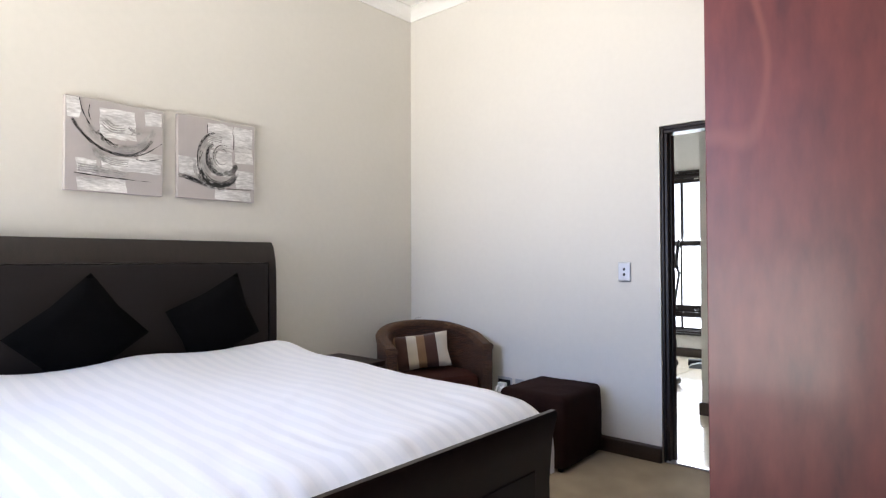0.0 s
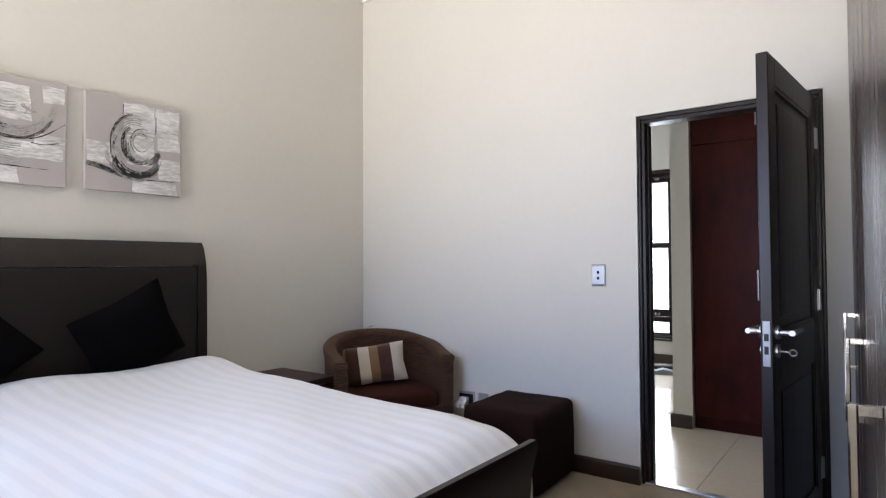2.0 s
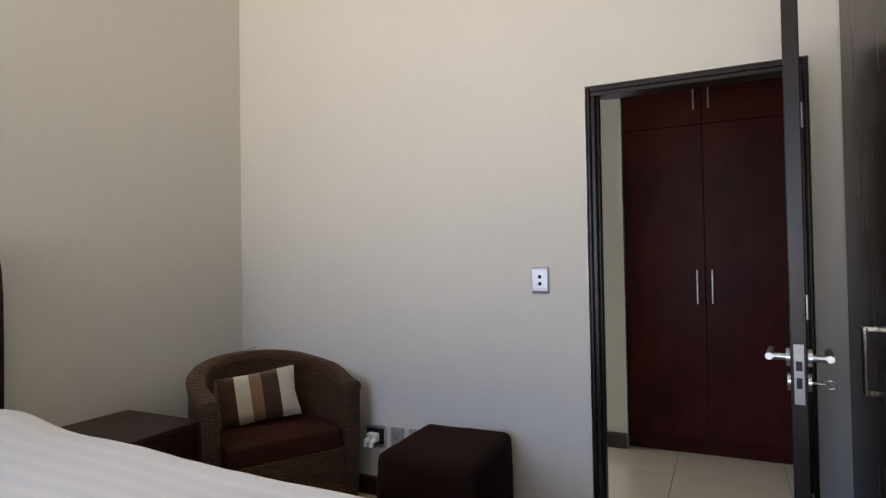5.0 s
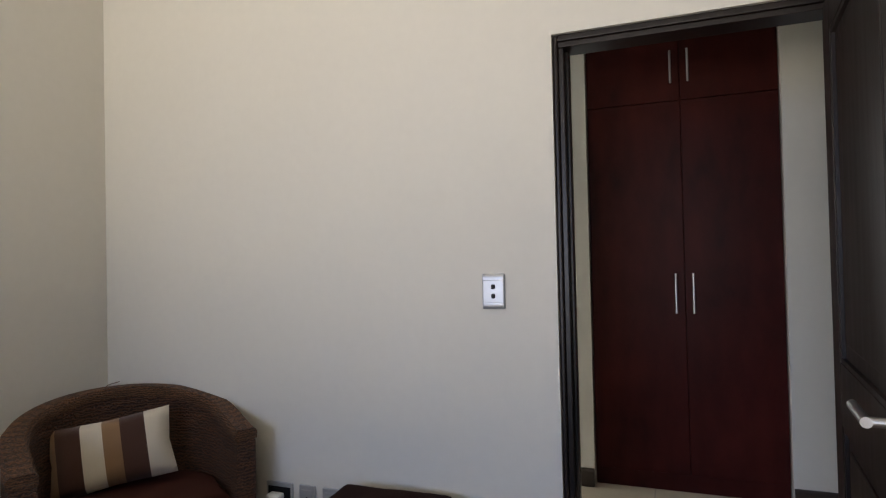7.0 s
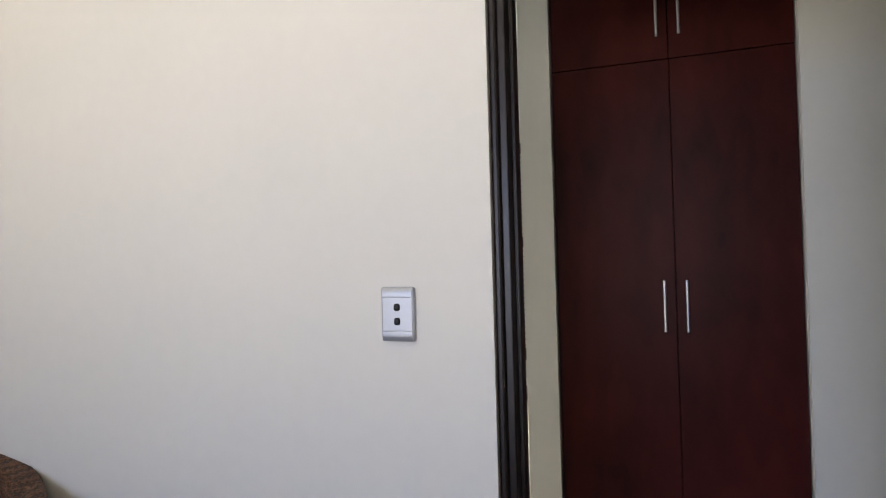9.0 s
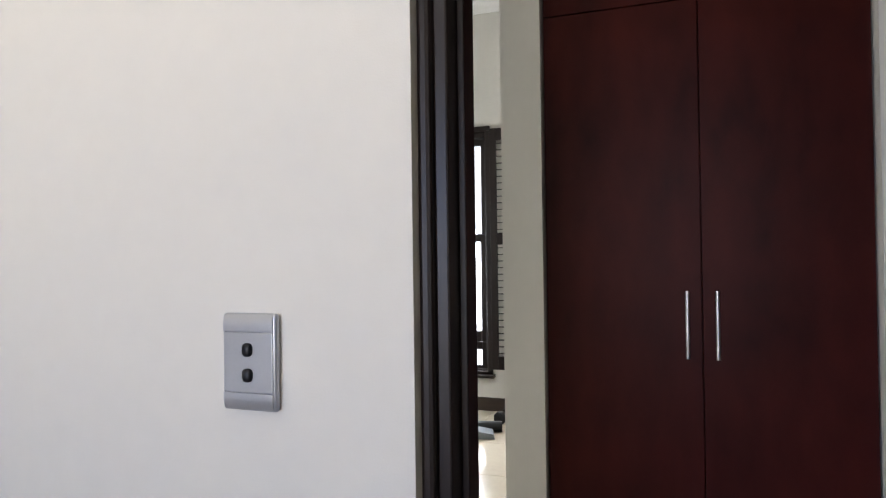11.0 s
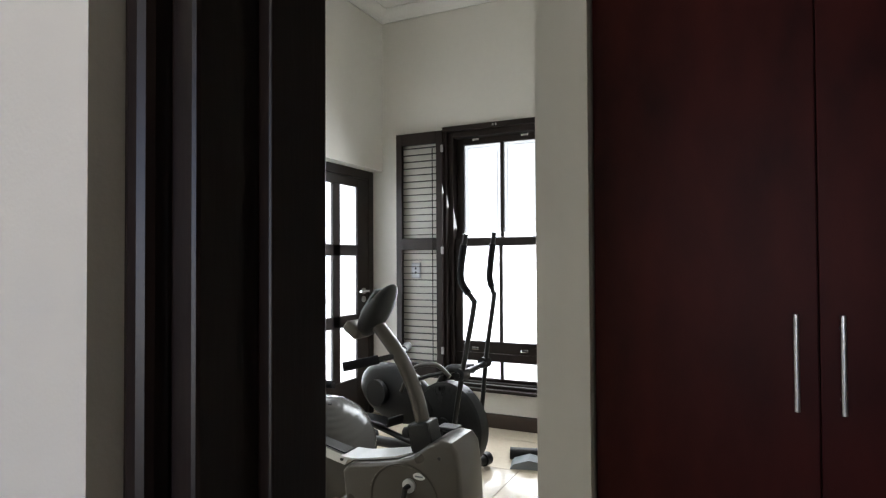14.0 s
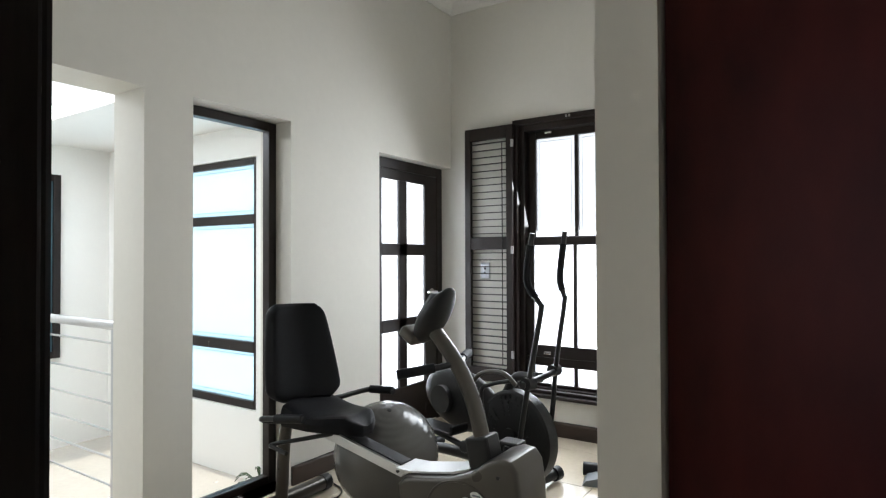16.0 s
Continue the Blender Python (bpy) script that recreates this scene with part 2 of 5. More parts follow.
def box(bm, a, b):
    v = [bm.verts.new((x, y, z)) for x in (a[0], b[0]) for y in (a[1], b[1]) for z in (a[2], b[2])]
    for f in ((0, 1, 3, 2), (4, 6, 7, 5), (0, 4, 5, 1), (2, 3, 7, 6), (0, 2, 6, 4), (1, 5, 7, 3)):
        bm.faces.new([v[i] for i in f])
    return bm


def merge(bm, other, m=None):
    if m is not None:
        bmesh.ops.transform(other, matrix=m, verts=other.verts)
    me = bpy.data.meshes.new("tmp")
    other.to_mesh(me)
    other.free()
    bm.from_mesh(me)
    bpy.data.meshes.remove(me)
    return bm


def rbox(bm, a, b, r=0.004, seg=2, m=None):
    """A box with rounded edges."""
    o = bmesh.new()
    box(o, a, b)
    bmesh.ops.bevel(o, geom=o.edges[:], offset=r, segments=seg, profile=0.5, affect="EDGES")
    return merge(bm, o, m)


def sweep(bm, pts, radii, seg=10, caps=True, flat=1.0):
    """A tube along a line of points; radii one or one a point; flat squeezes it across."""
    pts = [Vector(p) for p in pts]
    if not isinstance(radii, (list, tuple)):
        radii = [radii] * len(pts)
    rings, up = [], None
    for i, p in enumerate(pts):
        d = (pts[min(i + 1, len(pts) - 1)] - pts[max(i - 1, 0)]).normalized()
        if up is None:
            up = Vector((0, 0, 1)) if abs(d.z) < 0.9 else Vector((0, 1, 0))
        side = d.cross(up).normalized()
        up = side.cross(d).normalized()
        rings.append([bm.verts.new(p + side * math.cos(2 * math.pi * k / seg) * radii[i] * flat + up * math.sin(2 * math.pi * k / seg) * radii[i])
                      for k in range(seg)])
    for r0, r1 in zip(rings, rings[1:]):
        for k in range(seg):
            bm.faces.new((r0[k], r0[(k + 1) % seg], r1[(k + 1) % seg], r1[k]))
    if caps:
        bm.faces.new(rings[0][::-1])
        bm.faces.new(rings[-1])
    return bm


def smooth_line(pts, n=6):
    """Points along a curve through pts."""
    pts = [Vector(p) for p in pts]
    out = []
    for i in range(len(pts) - 1):
        p0, p1, p2, p3 = pts[max(i - 1, 0)], pts[i], pts[i + 1], pts[min(i + 2, len(pts) - 1)]
        for k in range(n):
            t = k / n
            out.append(0.5 * ((2 * p1) + (p2 - p0) * t + (2 * p0 - 5 * p1 + 4 * p2 - p3) * t * t + (3 * p1 - p0 - 3 * p2 + p3) * t ** 3))
    return out + [pts[-1]]


def lathe(bm, profile, seg=24, m=None):
    """Turns (radius, height) points round z."""
    o = bmesh.new()
    rings = [[o.verts.new((r * math.cos(2 * math.pi * k / seg), r * math.sin(2 * math.pi * k / seg), z)) for k in range(seg)] for r, z in profile]
    for r0, r1 in zip(rings, rings[1:]):
        for k in range(seg):
            o.faces.new((r0[k], r0[(k + 1) % seg], r1[(k + 1) % seg], r1[k]))
    o.faces.new(rings[0][::-1])
    o.faces.new(rings[-1])
    return merge(bm, o, m)


def extrude_outline(bm, pts, a, b, m=None):
    """A flat outline in x, z given thickness from y=a to y=b."""
    o = bmesh.new()
    f = [o.verts.new((x, a, z)) for x, z in pts]
    g = [o.verts.new((x, b, z)) for x, z in pts]
    o.faces.new(f)
    o.faces.new(g[::-1])
    n = len(pts)
    for i in range(n):
        o.faces.new((f[i], g[i], g[(i + 1) % n], f[(i + 1) % n]))
    bmesh.ops.recalc_face_normals(o, faces=o.faces)
    return merge(bm, o, m)


def finish(name, bm, material, smooth=False):
    bmesh.ops.recalc_face_normals(bm, faces=bm.faces)
    me = bpy.data.meshes.new(name)
    bm.to_mesh(me)
    bm.free()
    me.materials.append(material)
    if smooth:
        for p in me.polygons:
            p.use_smooth = True
        me.set_sharp_from_angle(angle=radians(40))
    return new(name, me)


def part(name, bm, material, parent, label="", smooth=False):
    ob = finish(name, bm, material, smooth)
    ob.parent = parent
    return tagged(ob, label)


def thing(name, label, category, m=None, group="", kind=""):
    ob = new(name)
    ob.empty_display_size = 0.1
    if m is not None:
        ob.matrix_world = m
    return tagged(ob, label, category, group, kind)


def struct(name, bm, material, label, smooth=False):
    return tagged(finish(name, bm, material, smooth), label, name.split("_")[0], kind="structure")


def wall(bm, axis, a, b, u0, u1, z0, z1, holes=()):
    """A wall between a and b on its axis, from u0 to u1 along it, with holes (u0, u1, z0, z1) right through."""
    us = sorted({u0, u1, *[h[0] for h in holes], *[h[1] for h in holes]})
    zs = sorted({z0, z1, *[h[2] for h in holes], *[h[3] for h in holes]})
    solid = {}
    for i in range(len(us) - 1):
        for k in range(len(zs) - 1):
            cu, cz = (us[i] + us[i + 1]) / 2, (zs[k] + zs[k + 1]) / 2
            solid[i, k] = not any(h[0] < cu < h[1] and h[2] < cz < h[3] for h in holes)

    def q(*c):
        bm.faces.new([bm.verts.new((w, u, z) if axis == "x" else (u, w, z)) for w, u, z in c])
    for (i, k), s in solid.items():
        if not s:
            continue
        p, r, lo, hi = us[i], us[i + 1], zs[k], zs[k + 1]
        for w in (a, b):
            q((w, p, lo), (w, r, lo), (w, r, hi), (w, p, hi))
        if not solid.get((i - 1, k)):
            q((a, p, lo), (b, p, lo), (b, p, hi), (a, p, hi))
        if not solid.get((i + 1, k)):
            q((a, r, lo), (b, r, lo), (b, r, hi), (a, r, hi))
        if not solid.get((i, k - 1)):
            q((a, p, lo), (b, p, lo), (b, r, lo), (a, r, lo))
        if not solid.get((i, k + 1)):
            q((a, p, hi), (b, p, hi), (b, r, hi), (a, r, hi))
    bmesh.ops.remove_doubles(bm, verts=bm.verts, dist=0.0005)
    return bm


# ---- the setting ----
H_BED, H_GYM, H_STAIR = 3.44, 3.50, 2.40

struct("wall_headboard", wall(bmesh.new(), "x", -0.25, 0.0, -5.45, 0.0, -0.05, H_BED), PLASTER, "smooth cream painted bedroom wall behind the bed")
struct("wall_door", wall(bmesh.new(), "y", 0.0, 0.13, -0.26, 4.4, -0.05, H_GYM, [(2.179, 3.087, -0.05, 2.104)]), PLASTER,
       "smooth cream painted wall with a door opening")
struct("wall_wardrobe", wall(bmesh.new(), "x", 3.9, 4.1, -5.45, 0.0, -0.05, H_BED), PLASTER, "cream painted wall behind the fitted wardrobe")
struct("wall_bedroom_window", wall(bmesh.new(), "y", -5.45, -5.25, 0.0, 3.9, -0.05, H_BED, [(0.25, 3.45, 0.5, 2.35)]), PLASTER,
       "cream painted outer wall with a wide window opening")
struct("wall_gym_left", wall(bmesh.new(), "x", -0.53, -0.26, 0.13, 4.24, -0.05, H_GYM,
                             [(0.55, 1.565, -0.05, 2.165), (1.82, 2.465, 0.0, 2.172), (3.29, 4.24, -0.05, 2.108)]), PLASTER,
       "cream painted wall with an opening, an inner window and a glazed door")
struct("wall_gym_window", wall(bmesh.new(), "y", 4.24, 4.46, -0.53, 2.2, -0.05, H_GYM, [(0.33, 1.25, 0.31, 2.43)]), PLASTER,
       "cream painted outer wall with a tall window opening")
struct("wall_nib", wall(bmesh.new(), "x", 1.992, 2.132, 1.35, 4.24, -0.05, H_GYM), PLASTER, "cream painted wall end beside the built-in cupboard")
struct("wall_passage", wall(bmesh.new(), "y", 1.352, 1.50, 3.122, 4.4, -0.05, H_GYM), PLASTER, "cream painted passage wall beside the cupboard")
struct("wall_cupboard_back", wall(bmesh.new(), "y", 2.02, 2.12, 2.132, 3.3, -0.05, H_GYM), PLASTER, "plain wall behind the built-in cupboard")
struct("wall_cupboard_side", wall(bmesh.new(), "x", 3.122, 3.3, 1.50, 2.02, -0.05, H_GYM), PLASTER, "plain wall at the cupboard's side")
struct("wall_bulkhead", wall(bmesh.new(), "y", 1.352, 1.45, 2.132, 3.122, 2.75, H_GYM), PLASTER, "cream painted bulkhead above the built-in cupboard")
struct("wall_passage_end", wall(bmesh.new(), "x", 4.4, 4.6, 0.0, 1.50, -0.05, H_GYM), PLASTER, "plain cream wall closing the passage")
struct("wall_stair_window", wall(bmesh.new(), "y", 3.05, 3.25, -3.7, -0.53, -0.5, H_STAIR, [(-2.65, -1.30, 0.16, 2.15)]), CEIL,
       "white painted outer wall of the stair with a large window")
struct("wall_stair_far", wall(bmesh.new(), "x", -3.7, -3.5, -0.6, 3.05, -0.5, H_STAIR), CEIL, "white painted far wall of the stair landing")
struct("wall_landing", wall(bmesh.new(), "y", -0.6, -0.4, -3.5, -0.25, -0.5, H_STAIR), CEIL, "plain white wall closing the landing")

b = bmesh.new()
box(b, (-0.25, -5.45, -0.12), (4.1, 0.06, 0.0))
struct("floor_bedroom", b, CARPET, "short-pile beige carpet with faint marks")
b = bmesh.new()
box(b, (-0.53, 0.06, -0.12), (4.4, 4.24, -0.004))
floor_gym = struct("floor_gym", b, GROUT, "grey grout bed beneath cream floor tiles")
b = bmesh.new()
box(b, (-3.5, -0.4, -0.12), (-0.53, 1.66, 0.0))
struct("floor_landing", b, LANDTILE, "pale tiled landing floor")
b = bmesh.new()
box(b, (-3.5, 1.66, -0.53), (-0.53, 3.05, -0.38))
struct("floor_stair", b, LANDTILE, "beige half-landing floor below the window")
b = bmesh.new()
wall(b, "x", -0.5, -0.53, 1.66, 3.05, -0.5, 0.0)
struct("wall_stair_side", b, CEIL, "white painted edge under the inner window")
b = bmesh.new()
box(b, (-0.25, -5.45, H_BED), (4.1, 0.13, H_BED + 0.1))
struct("ceiling_bedroom", b, CEIL, "smooth white bedroom ceiling")
b = bmesh.new()
box(b, (-0.53, 0.13, H_GYM), (4.6, 4.46, H_GYM + 0.1))
struct("ceiling_gym", b, CEIL, "smooth white gym ceiling")
b = bmesh.new()
for x0, x1, y0, y1 in ((-3.7, -3.2, -0.6, 3.25), (-0.9, -0.53, -0.6, 3.25), (-3.2, -0.9, -0.6, 0.3), (-3.2, -0.9, 2.1, 3.25)):
    box(b, (x0, y0, H_STAIR), (x1, y1, H_STAIR + 0.12))
struct("ceiling_stair", b, CEIL, "white landing ceiling with a rooflight opening")
b = bmesh.new()
box(b, (-400, -400, -3.2), (400, 400, -3.0))
struct("ground", b, GROUND, "dry pale ground outside")


def cornice(name, runs, z):
    """A coved strip in the angle of wall and ceiling: runs of (x0, y0, x1, y1, inward normal)."""
    bm = bmesh.new()
    prof = [(0, 0), (0.012, 0), (0.012, 0.012)] + [(0.012 + 0.07 * (1 - math.cos(a)), 0.012 + 0.07 * math.sin(a)) for a in
                                                  [math.pi / 2 * k / 5 for k in range(6)]] + [(0.094, 0.082), (0.094, 0.094), (0, 0.094)]
    for x0, y0, x1, y1, nx, ny in runs:
        e0 = [bm.verts.new((x0 + nx * d, y0 + ny * d, z - 0.094 + h)) for d, h in prof]
        e1 = [bm.verts.new((x1 + nx * d, y1 + ny * d, z - 0.094 + h)) for d, h in prof]
        n = len(prof)
        for i in range(n):
            bm.faces.new((e0[i], e0[(i + 1) % n], e1[(i + 1) % n], e1[i]))
    struct(name, bm, CEIL, "white coved plaster cornice")


cornice("cornice_bedroom", [(0.002, -5.25, 0.002, -0.002, 1, 0), (0.002, -0.002, 3.9, -0.002, 0, -1)], H_BED)
cornice("cornice_gym", [(-0.258, 0.132, -0.258, 4.238, 1, 0), (-0.258, 4.238, 1.99, 4.238, 0, -1)], H_GYM)


def baseboard(name, x0, y0, x1, y1, nx, ny, h=0.10, d=0.02):
    """A skirting board along a wall, with a rounded top edge."""
    bm = bmesh.new()
    prof = [(0.001, 0.0), (d, 0.0), (d, h - 0.012), (d - 0.004, h - 0.003), (d - 0.010, h), (0.001, h)]
    e0 = [bm.verts.new((x0 + nx * p, y0 + ny * p, z)) for p, z in prof]
    e1 = [bm.verts.new((x1 + nx * p, y1 + ny * p, z)) for p, z in prof]
    n = len(prof)
    for i in range(n):
        bm.faces.new((e0[i], e0[(i + 1) % n], e1[(i + 1) % n], e1[i]))
    bm.faces.new(e0)
    bm.faces.new(e1[::-1])
    struct(name, bm, SKIRT, "dark stained wooden skirting board")


baseboard("baseboard_door_wall", 0.02, 0, 2.179, 0, 0, -1)
baseboard("baseboard_headboard_wall", 0, -5.25, 0, 0, 1, 0)
baseboard("baseboard_nib", 1.974, 1.35, 2.130, 1.35, 0, -1)
baseboard("baseboard_nib_side", 1.992, 1.352, 1.992, 4.24, -1, 0)
baseboard("baseboard_passage", 3.124, 1.352, 4.4, 1.352, 0, -1)
baseboard("baseboard_gym_window", -0.24, 4.24, 1.97, 4.24, 0, -1, 0.11)
baseboard("baseboard_gym_left", -0.26, 2.467, -0.26, 3.288, 1, 0, 0.11)
baseboard("baseboard_gym_pier", -0.26, 1.567, -0.26, 1.818, 1, 0, 0.11)


def door_frame():
    """Rebated timber frame of the bedroom door."""
    d = thing("door_frame", "dark stained timber door frame with a rebate", "door frame", kind="structure")
    for s, x in ((1, 2.186), (-1, 3.080)):
        bm = bmesh.new()
        for a, e, y0, y1, z, r in ((-0.0065, 0.012, 0.016, 0.128, 2.1035, 0.006), (0.012, 0.031, 0.030, 0.130, 2.061, 0.003), (0.031, 0.0415, 0.072, 0.122, 2.058, 0.002)):
            rbox(bm, (min(x + s * a, x + s * e), y0, 0.0), (max(x + s * a, x + s * e), y1, z), r)
        part("jamb", bm, DARKWOOD, d)
    bm = bmesh.new()
    rbox(bm, (2.198, 0.013, 2.081), (3.068, 0.128, 2.1035), 0.004)
    rbox(bm, (2.198, 0.022, 2.061), (3.068, 0.130, 2.081), 0.003)
    part("head", bm, DARKWOOD, d)
    bm = bmesh.new()
    rbox(bm, (2.186, 0.02, 0.0), (3.08, 0.075, 0.012), 0.004)
    part("threshold", bm, STEEL, d, "thin metal threshold strip")


door_frame()


def door_leaf():
    """Two-panel leaf, hinged on the right jamb and swung into the bedroom. Local x runs from hinge to latch, y is the thickness."""
    w, h, t = 0.862, 2.050, 0.042
    ang = math.degrees(math.atan2(-0.868, -0.086))
    d = thing("door", "dark stained panelled wooden door standing wide open", "door", pose(3.032, -0.016, 0.008, 0, 0, ang))
    st, rails = 0.105, ((0.0, 0.20), (0.80, 0.98), (h - 0.11, h))
    for x0, x1 in ((0, st), (w - st, w)):
        part("stile", rbox(bmesh.new(), (x0, -t / 2, 0), (x1, t / 2, h), 0.003), DARKWOOD, d)
    for z0, z1 in rails:
        part("rail", rbox(bmesh.new(), (st, -t / 2, z0), (w - st, t / 2, z1), 0.002), DARKWOOD, d)
    for z0, z1 in ((0.20, 0.80), (0.98, h - 0.11)):
        bm = bmesh.new()
        box(bm, (st, -0.008, z0), (w - st, 0.008, z1))
        rbox(bm, (st + 0.055, -0.014, z0 + 0.055), (w - st - 0.055, 0.014, z1 - 0.055), 0.006)
        for s in (-1, 1):
            y0, y1 = sorted((s * 0.008, s * 0.018))
            box(bm, (st, y0, z0), (st + 0.014, y1, z1))
            box(bm, (w - st - 0.014, y0, z0), (w - st, y1, z1))
            box(bm, (st + 0.014, y0, z0), (w - st - 0.014, y1, z0 + 0.014))
            box(bm, (st + 0.014, y0, z1 - 0.014), (w - st - 0.014, y1, z1))
        part("panel", bm, DARKWOOD, d)
    for z in (0.22, 1.02, 1.80):
        bm = bmesh.new()
        sweep(bm, [(-0.004, t / 2 + 0.004, z), (-0.004, t / 2 + 0.004, z + 0.10)], 0.007, 10)
        box(bm, (0.0, t / 2, z), (0.03, t / 2 + 0.0025, z + 0.10))
        part("hinge", bm, STEEL, d, "steel butt hinge", True)
    bm = bmesh.new()
    rbox(bm, (w - 0.001, -0.013, 0.86), (w + 0.002, 0.013, 1.03), 0.0008)
    lp = part("lock_plate", bm, LOCKSTEEL, d, "steel mortice lock face plate")
    bm = bmesh.new()
    box(bm, (w + 0.002, -0.008, 0.955), (w + 0.0035, 0.008, 0.982))
    box(bm, (w + 0.002, -0.007, 0.905), (w + 0.0035, 0.007, 0.935))
    part("latch_hole", bm, BLACKPL, lp, "dark latch and bolt slots")
    for s in (-1, 1):
        bm = bmesh.new()
        y = s * t / 2
        sweep(bm, [(w - 0.055, y, 0.985), (w - 0.055, y + s * 0.012, 0.985)], 0.026, 20)
        sweep(bm, [(w - 0.055, y, 0.985), (w - 0.055, y + s * 0.055, 0.985)], 0.010, 12)
        sweep(bm, [(w - 0.045, y + s * 0.055, 0.985), (w - 0.19, y + s * 0.055, 0.985)], 0.0105, 14)
        part("lever_handle", bm, STEEL, d, "brushed steel lever handle", True)
        bm = bmesh.new()
        sweep(bm, [(w - 0.055, y, 0.915), (w - 0.055, y + s * 0.009, 0.915)], 0.026, 20)
        part("escutcheon", bm, STEEL, d, "round steel keyhole plate", True)
    bm = bmesh.new()
    y = t / 2
    sweep(bm, [(w - 0.055, y, 0.915), (w - 0.055, y + 0.042, 0.912)], 0.0035, 8)
    ring = [(w - 0.055, y + 0.055 + 0.012 * math.cos(a), 0.911 + 0.012 * math.sin(a)) for a in [2 * math.pi * k / 14 for k in range(15)]]
    sweep(bm, ring, 0.003, 6, False)
    part("key", bm, STEEL, d, "steel key in the lock", True)


door_leaf()

# ---- passage cupboard ----


def bar_handle(bm, x, y, z0, z1):
    sweep(bm, [(x, y - 0.03, z0), (x, y - 0.03, z1)], 0.006, 12)
    for z in (z0 + 0.03, z1 - 0.03):
        sweep(bm, [(x, y, z), (x, y - 0.03, z)], 0.0045, 8)
    return bm


def cupboard():
    c = thing("built_in_cupboard", "tall dark mahogany built-in cupboard with four closed doors", "cupboard", pose(2.132, 1.392, 0))
    bm = bmesh.new()
    box(bm, (0.004, 0.02, 0.0), (0.986, 0.60, 0.095))
    part("plinth", bm, MAHOG, c)
    bm = bmesh.new()
    for a, e in (((0.004, 0.022, 0.095), (0.022, 0.60, 2.74)), ((0.968, 0.022, 0.095), (0.986, 0.60, 2.74)),
                 ((0.022, 0.022, 0.095), (0.968, 0.60, 0.113)), ((0.022, 0.022, 2.722), (0.968, 0.60, 2.74)),
                 ((0.022, 0.022, 2.15), (0.968, 0.60, 2.168)), ((0.022, 0.585, 0.113), (0.968, 0.60, 2.722)), ((0.495, 0.024, 0.113), (0.513, 0.58, 2.15))):
        box(bm, a, e)
    part("body", bm, MAHOG, c)
    for x0, x1, hx in ((0.006, 0.503, 0.458), (0.507, 0.984, 0.547)):
        for z0, z1, h0, h1 in ((0.10, 2.155, 0.985, 1.203), (2.160, 2.735, 2.25, 2.43)):
            dr = part("door", rbox(bmesh.new(), (x0, 0.0, z0), (x1, 0.02, z1), 0.0015), MAHOG, c)
            part("bar_handle", bar_handle(bmesh.new(), hx, 0.0, h0, h1), STEEL, dr, "slim brushed steel bar handle", True)


cupboard()

# ---- bedroom ----


def fitted_wardrobe():
    """Fitted wardrobe along the wall, with a polished end panel. Local y runs back from the door wall, x into the wardrobe."""
    m = pose(3.192, -0.03, 0, 0, 0, 2.62)
    n = 3
    wide = 2.742 / n
    for i in range(n):
        y1, y0 = -i * wide, -(i + 1) * wide
        w = thing("fitted_wardrobe", "dark wood fitted wardrobe unit with square steel pulls", "wardrobe", m, "fitted wardrobe units")
        bm = bmesh.new()
        box(bm, (0.03, y0 + 0.002, 0.0), (0.55, y1 - 0.002, 0.08))
        part("plinth", bm, WARDWOOD, w)
        bm = bmesh.new()
        box(bm, (0.021, y0 + 0.001, 0.08), (0.55, y1 - 0.001, 2.60))
        part("body", bm, WARDWOOD, w)
        split = 0.62 if i else 0.0
        dz = max(0.085, split + 0.004)
        dr = part("door", rbox(bmesh.new(), (0.0, y0 + 0.002, dz), (0.02, y1 - 0.002, 2.595), 0.002), WARDGLOSS, w)

        def pull(y, z, s, host):
            bm = bmesh.new()
            rbox(bm, (-0.044, y - 0.010, z), (-0.030, y + 0.010, z + s), 0.003, 2)
            for zz in (z, z + s - 0.018):
                rbox(bm, (-0.031, y - 0.010, zz), (0.001, y + 0.010, zz + 0.018), 0.003, 2)
            part("pull_handle", bm, CHROME, host, "square-section polished steel bow pull")
        pull((y0 + y1) / 2 + (0.05 if i == 0 else 0.0), 0.82, 0.23, dr)
        if split:
            for k in range(2):
                z0 = 0.085 + k * 0.267
                df = part("drawer", rbox(bmesh.new(), (0.0, y0 + 0.002, z0), (0.02, y1 - 0.002, z0 + 0.263), 0.002), WARDGLOSS, w)
                pull((y0 + y1) / 2, z0 + 0.08, 0.11, df)
    e = thing("wardrobe_end_panel", "polished red-brown veneered end panel of the wardrobe", "panel", m)
    part("panel", rbox(bmesh.new(), (-0.003, -2.768, 0.0), (0.56, -2.745, 2.62), 0.0015), REDWOOD, e)


fitted_wardrobe()


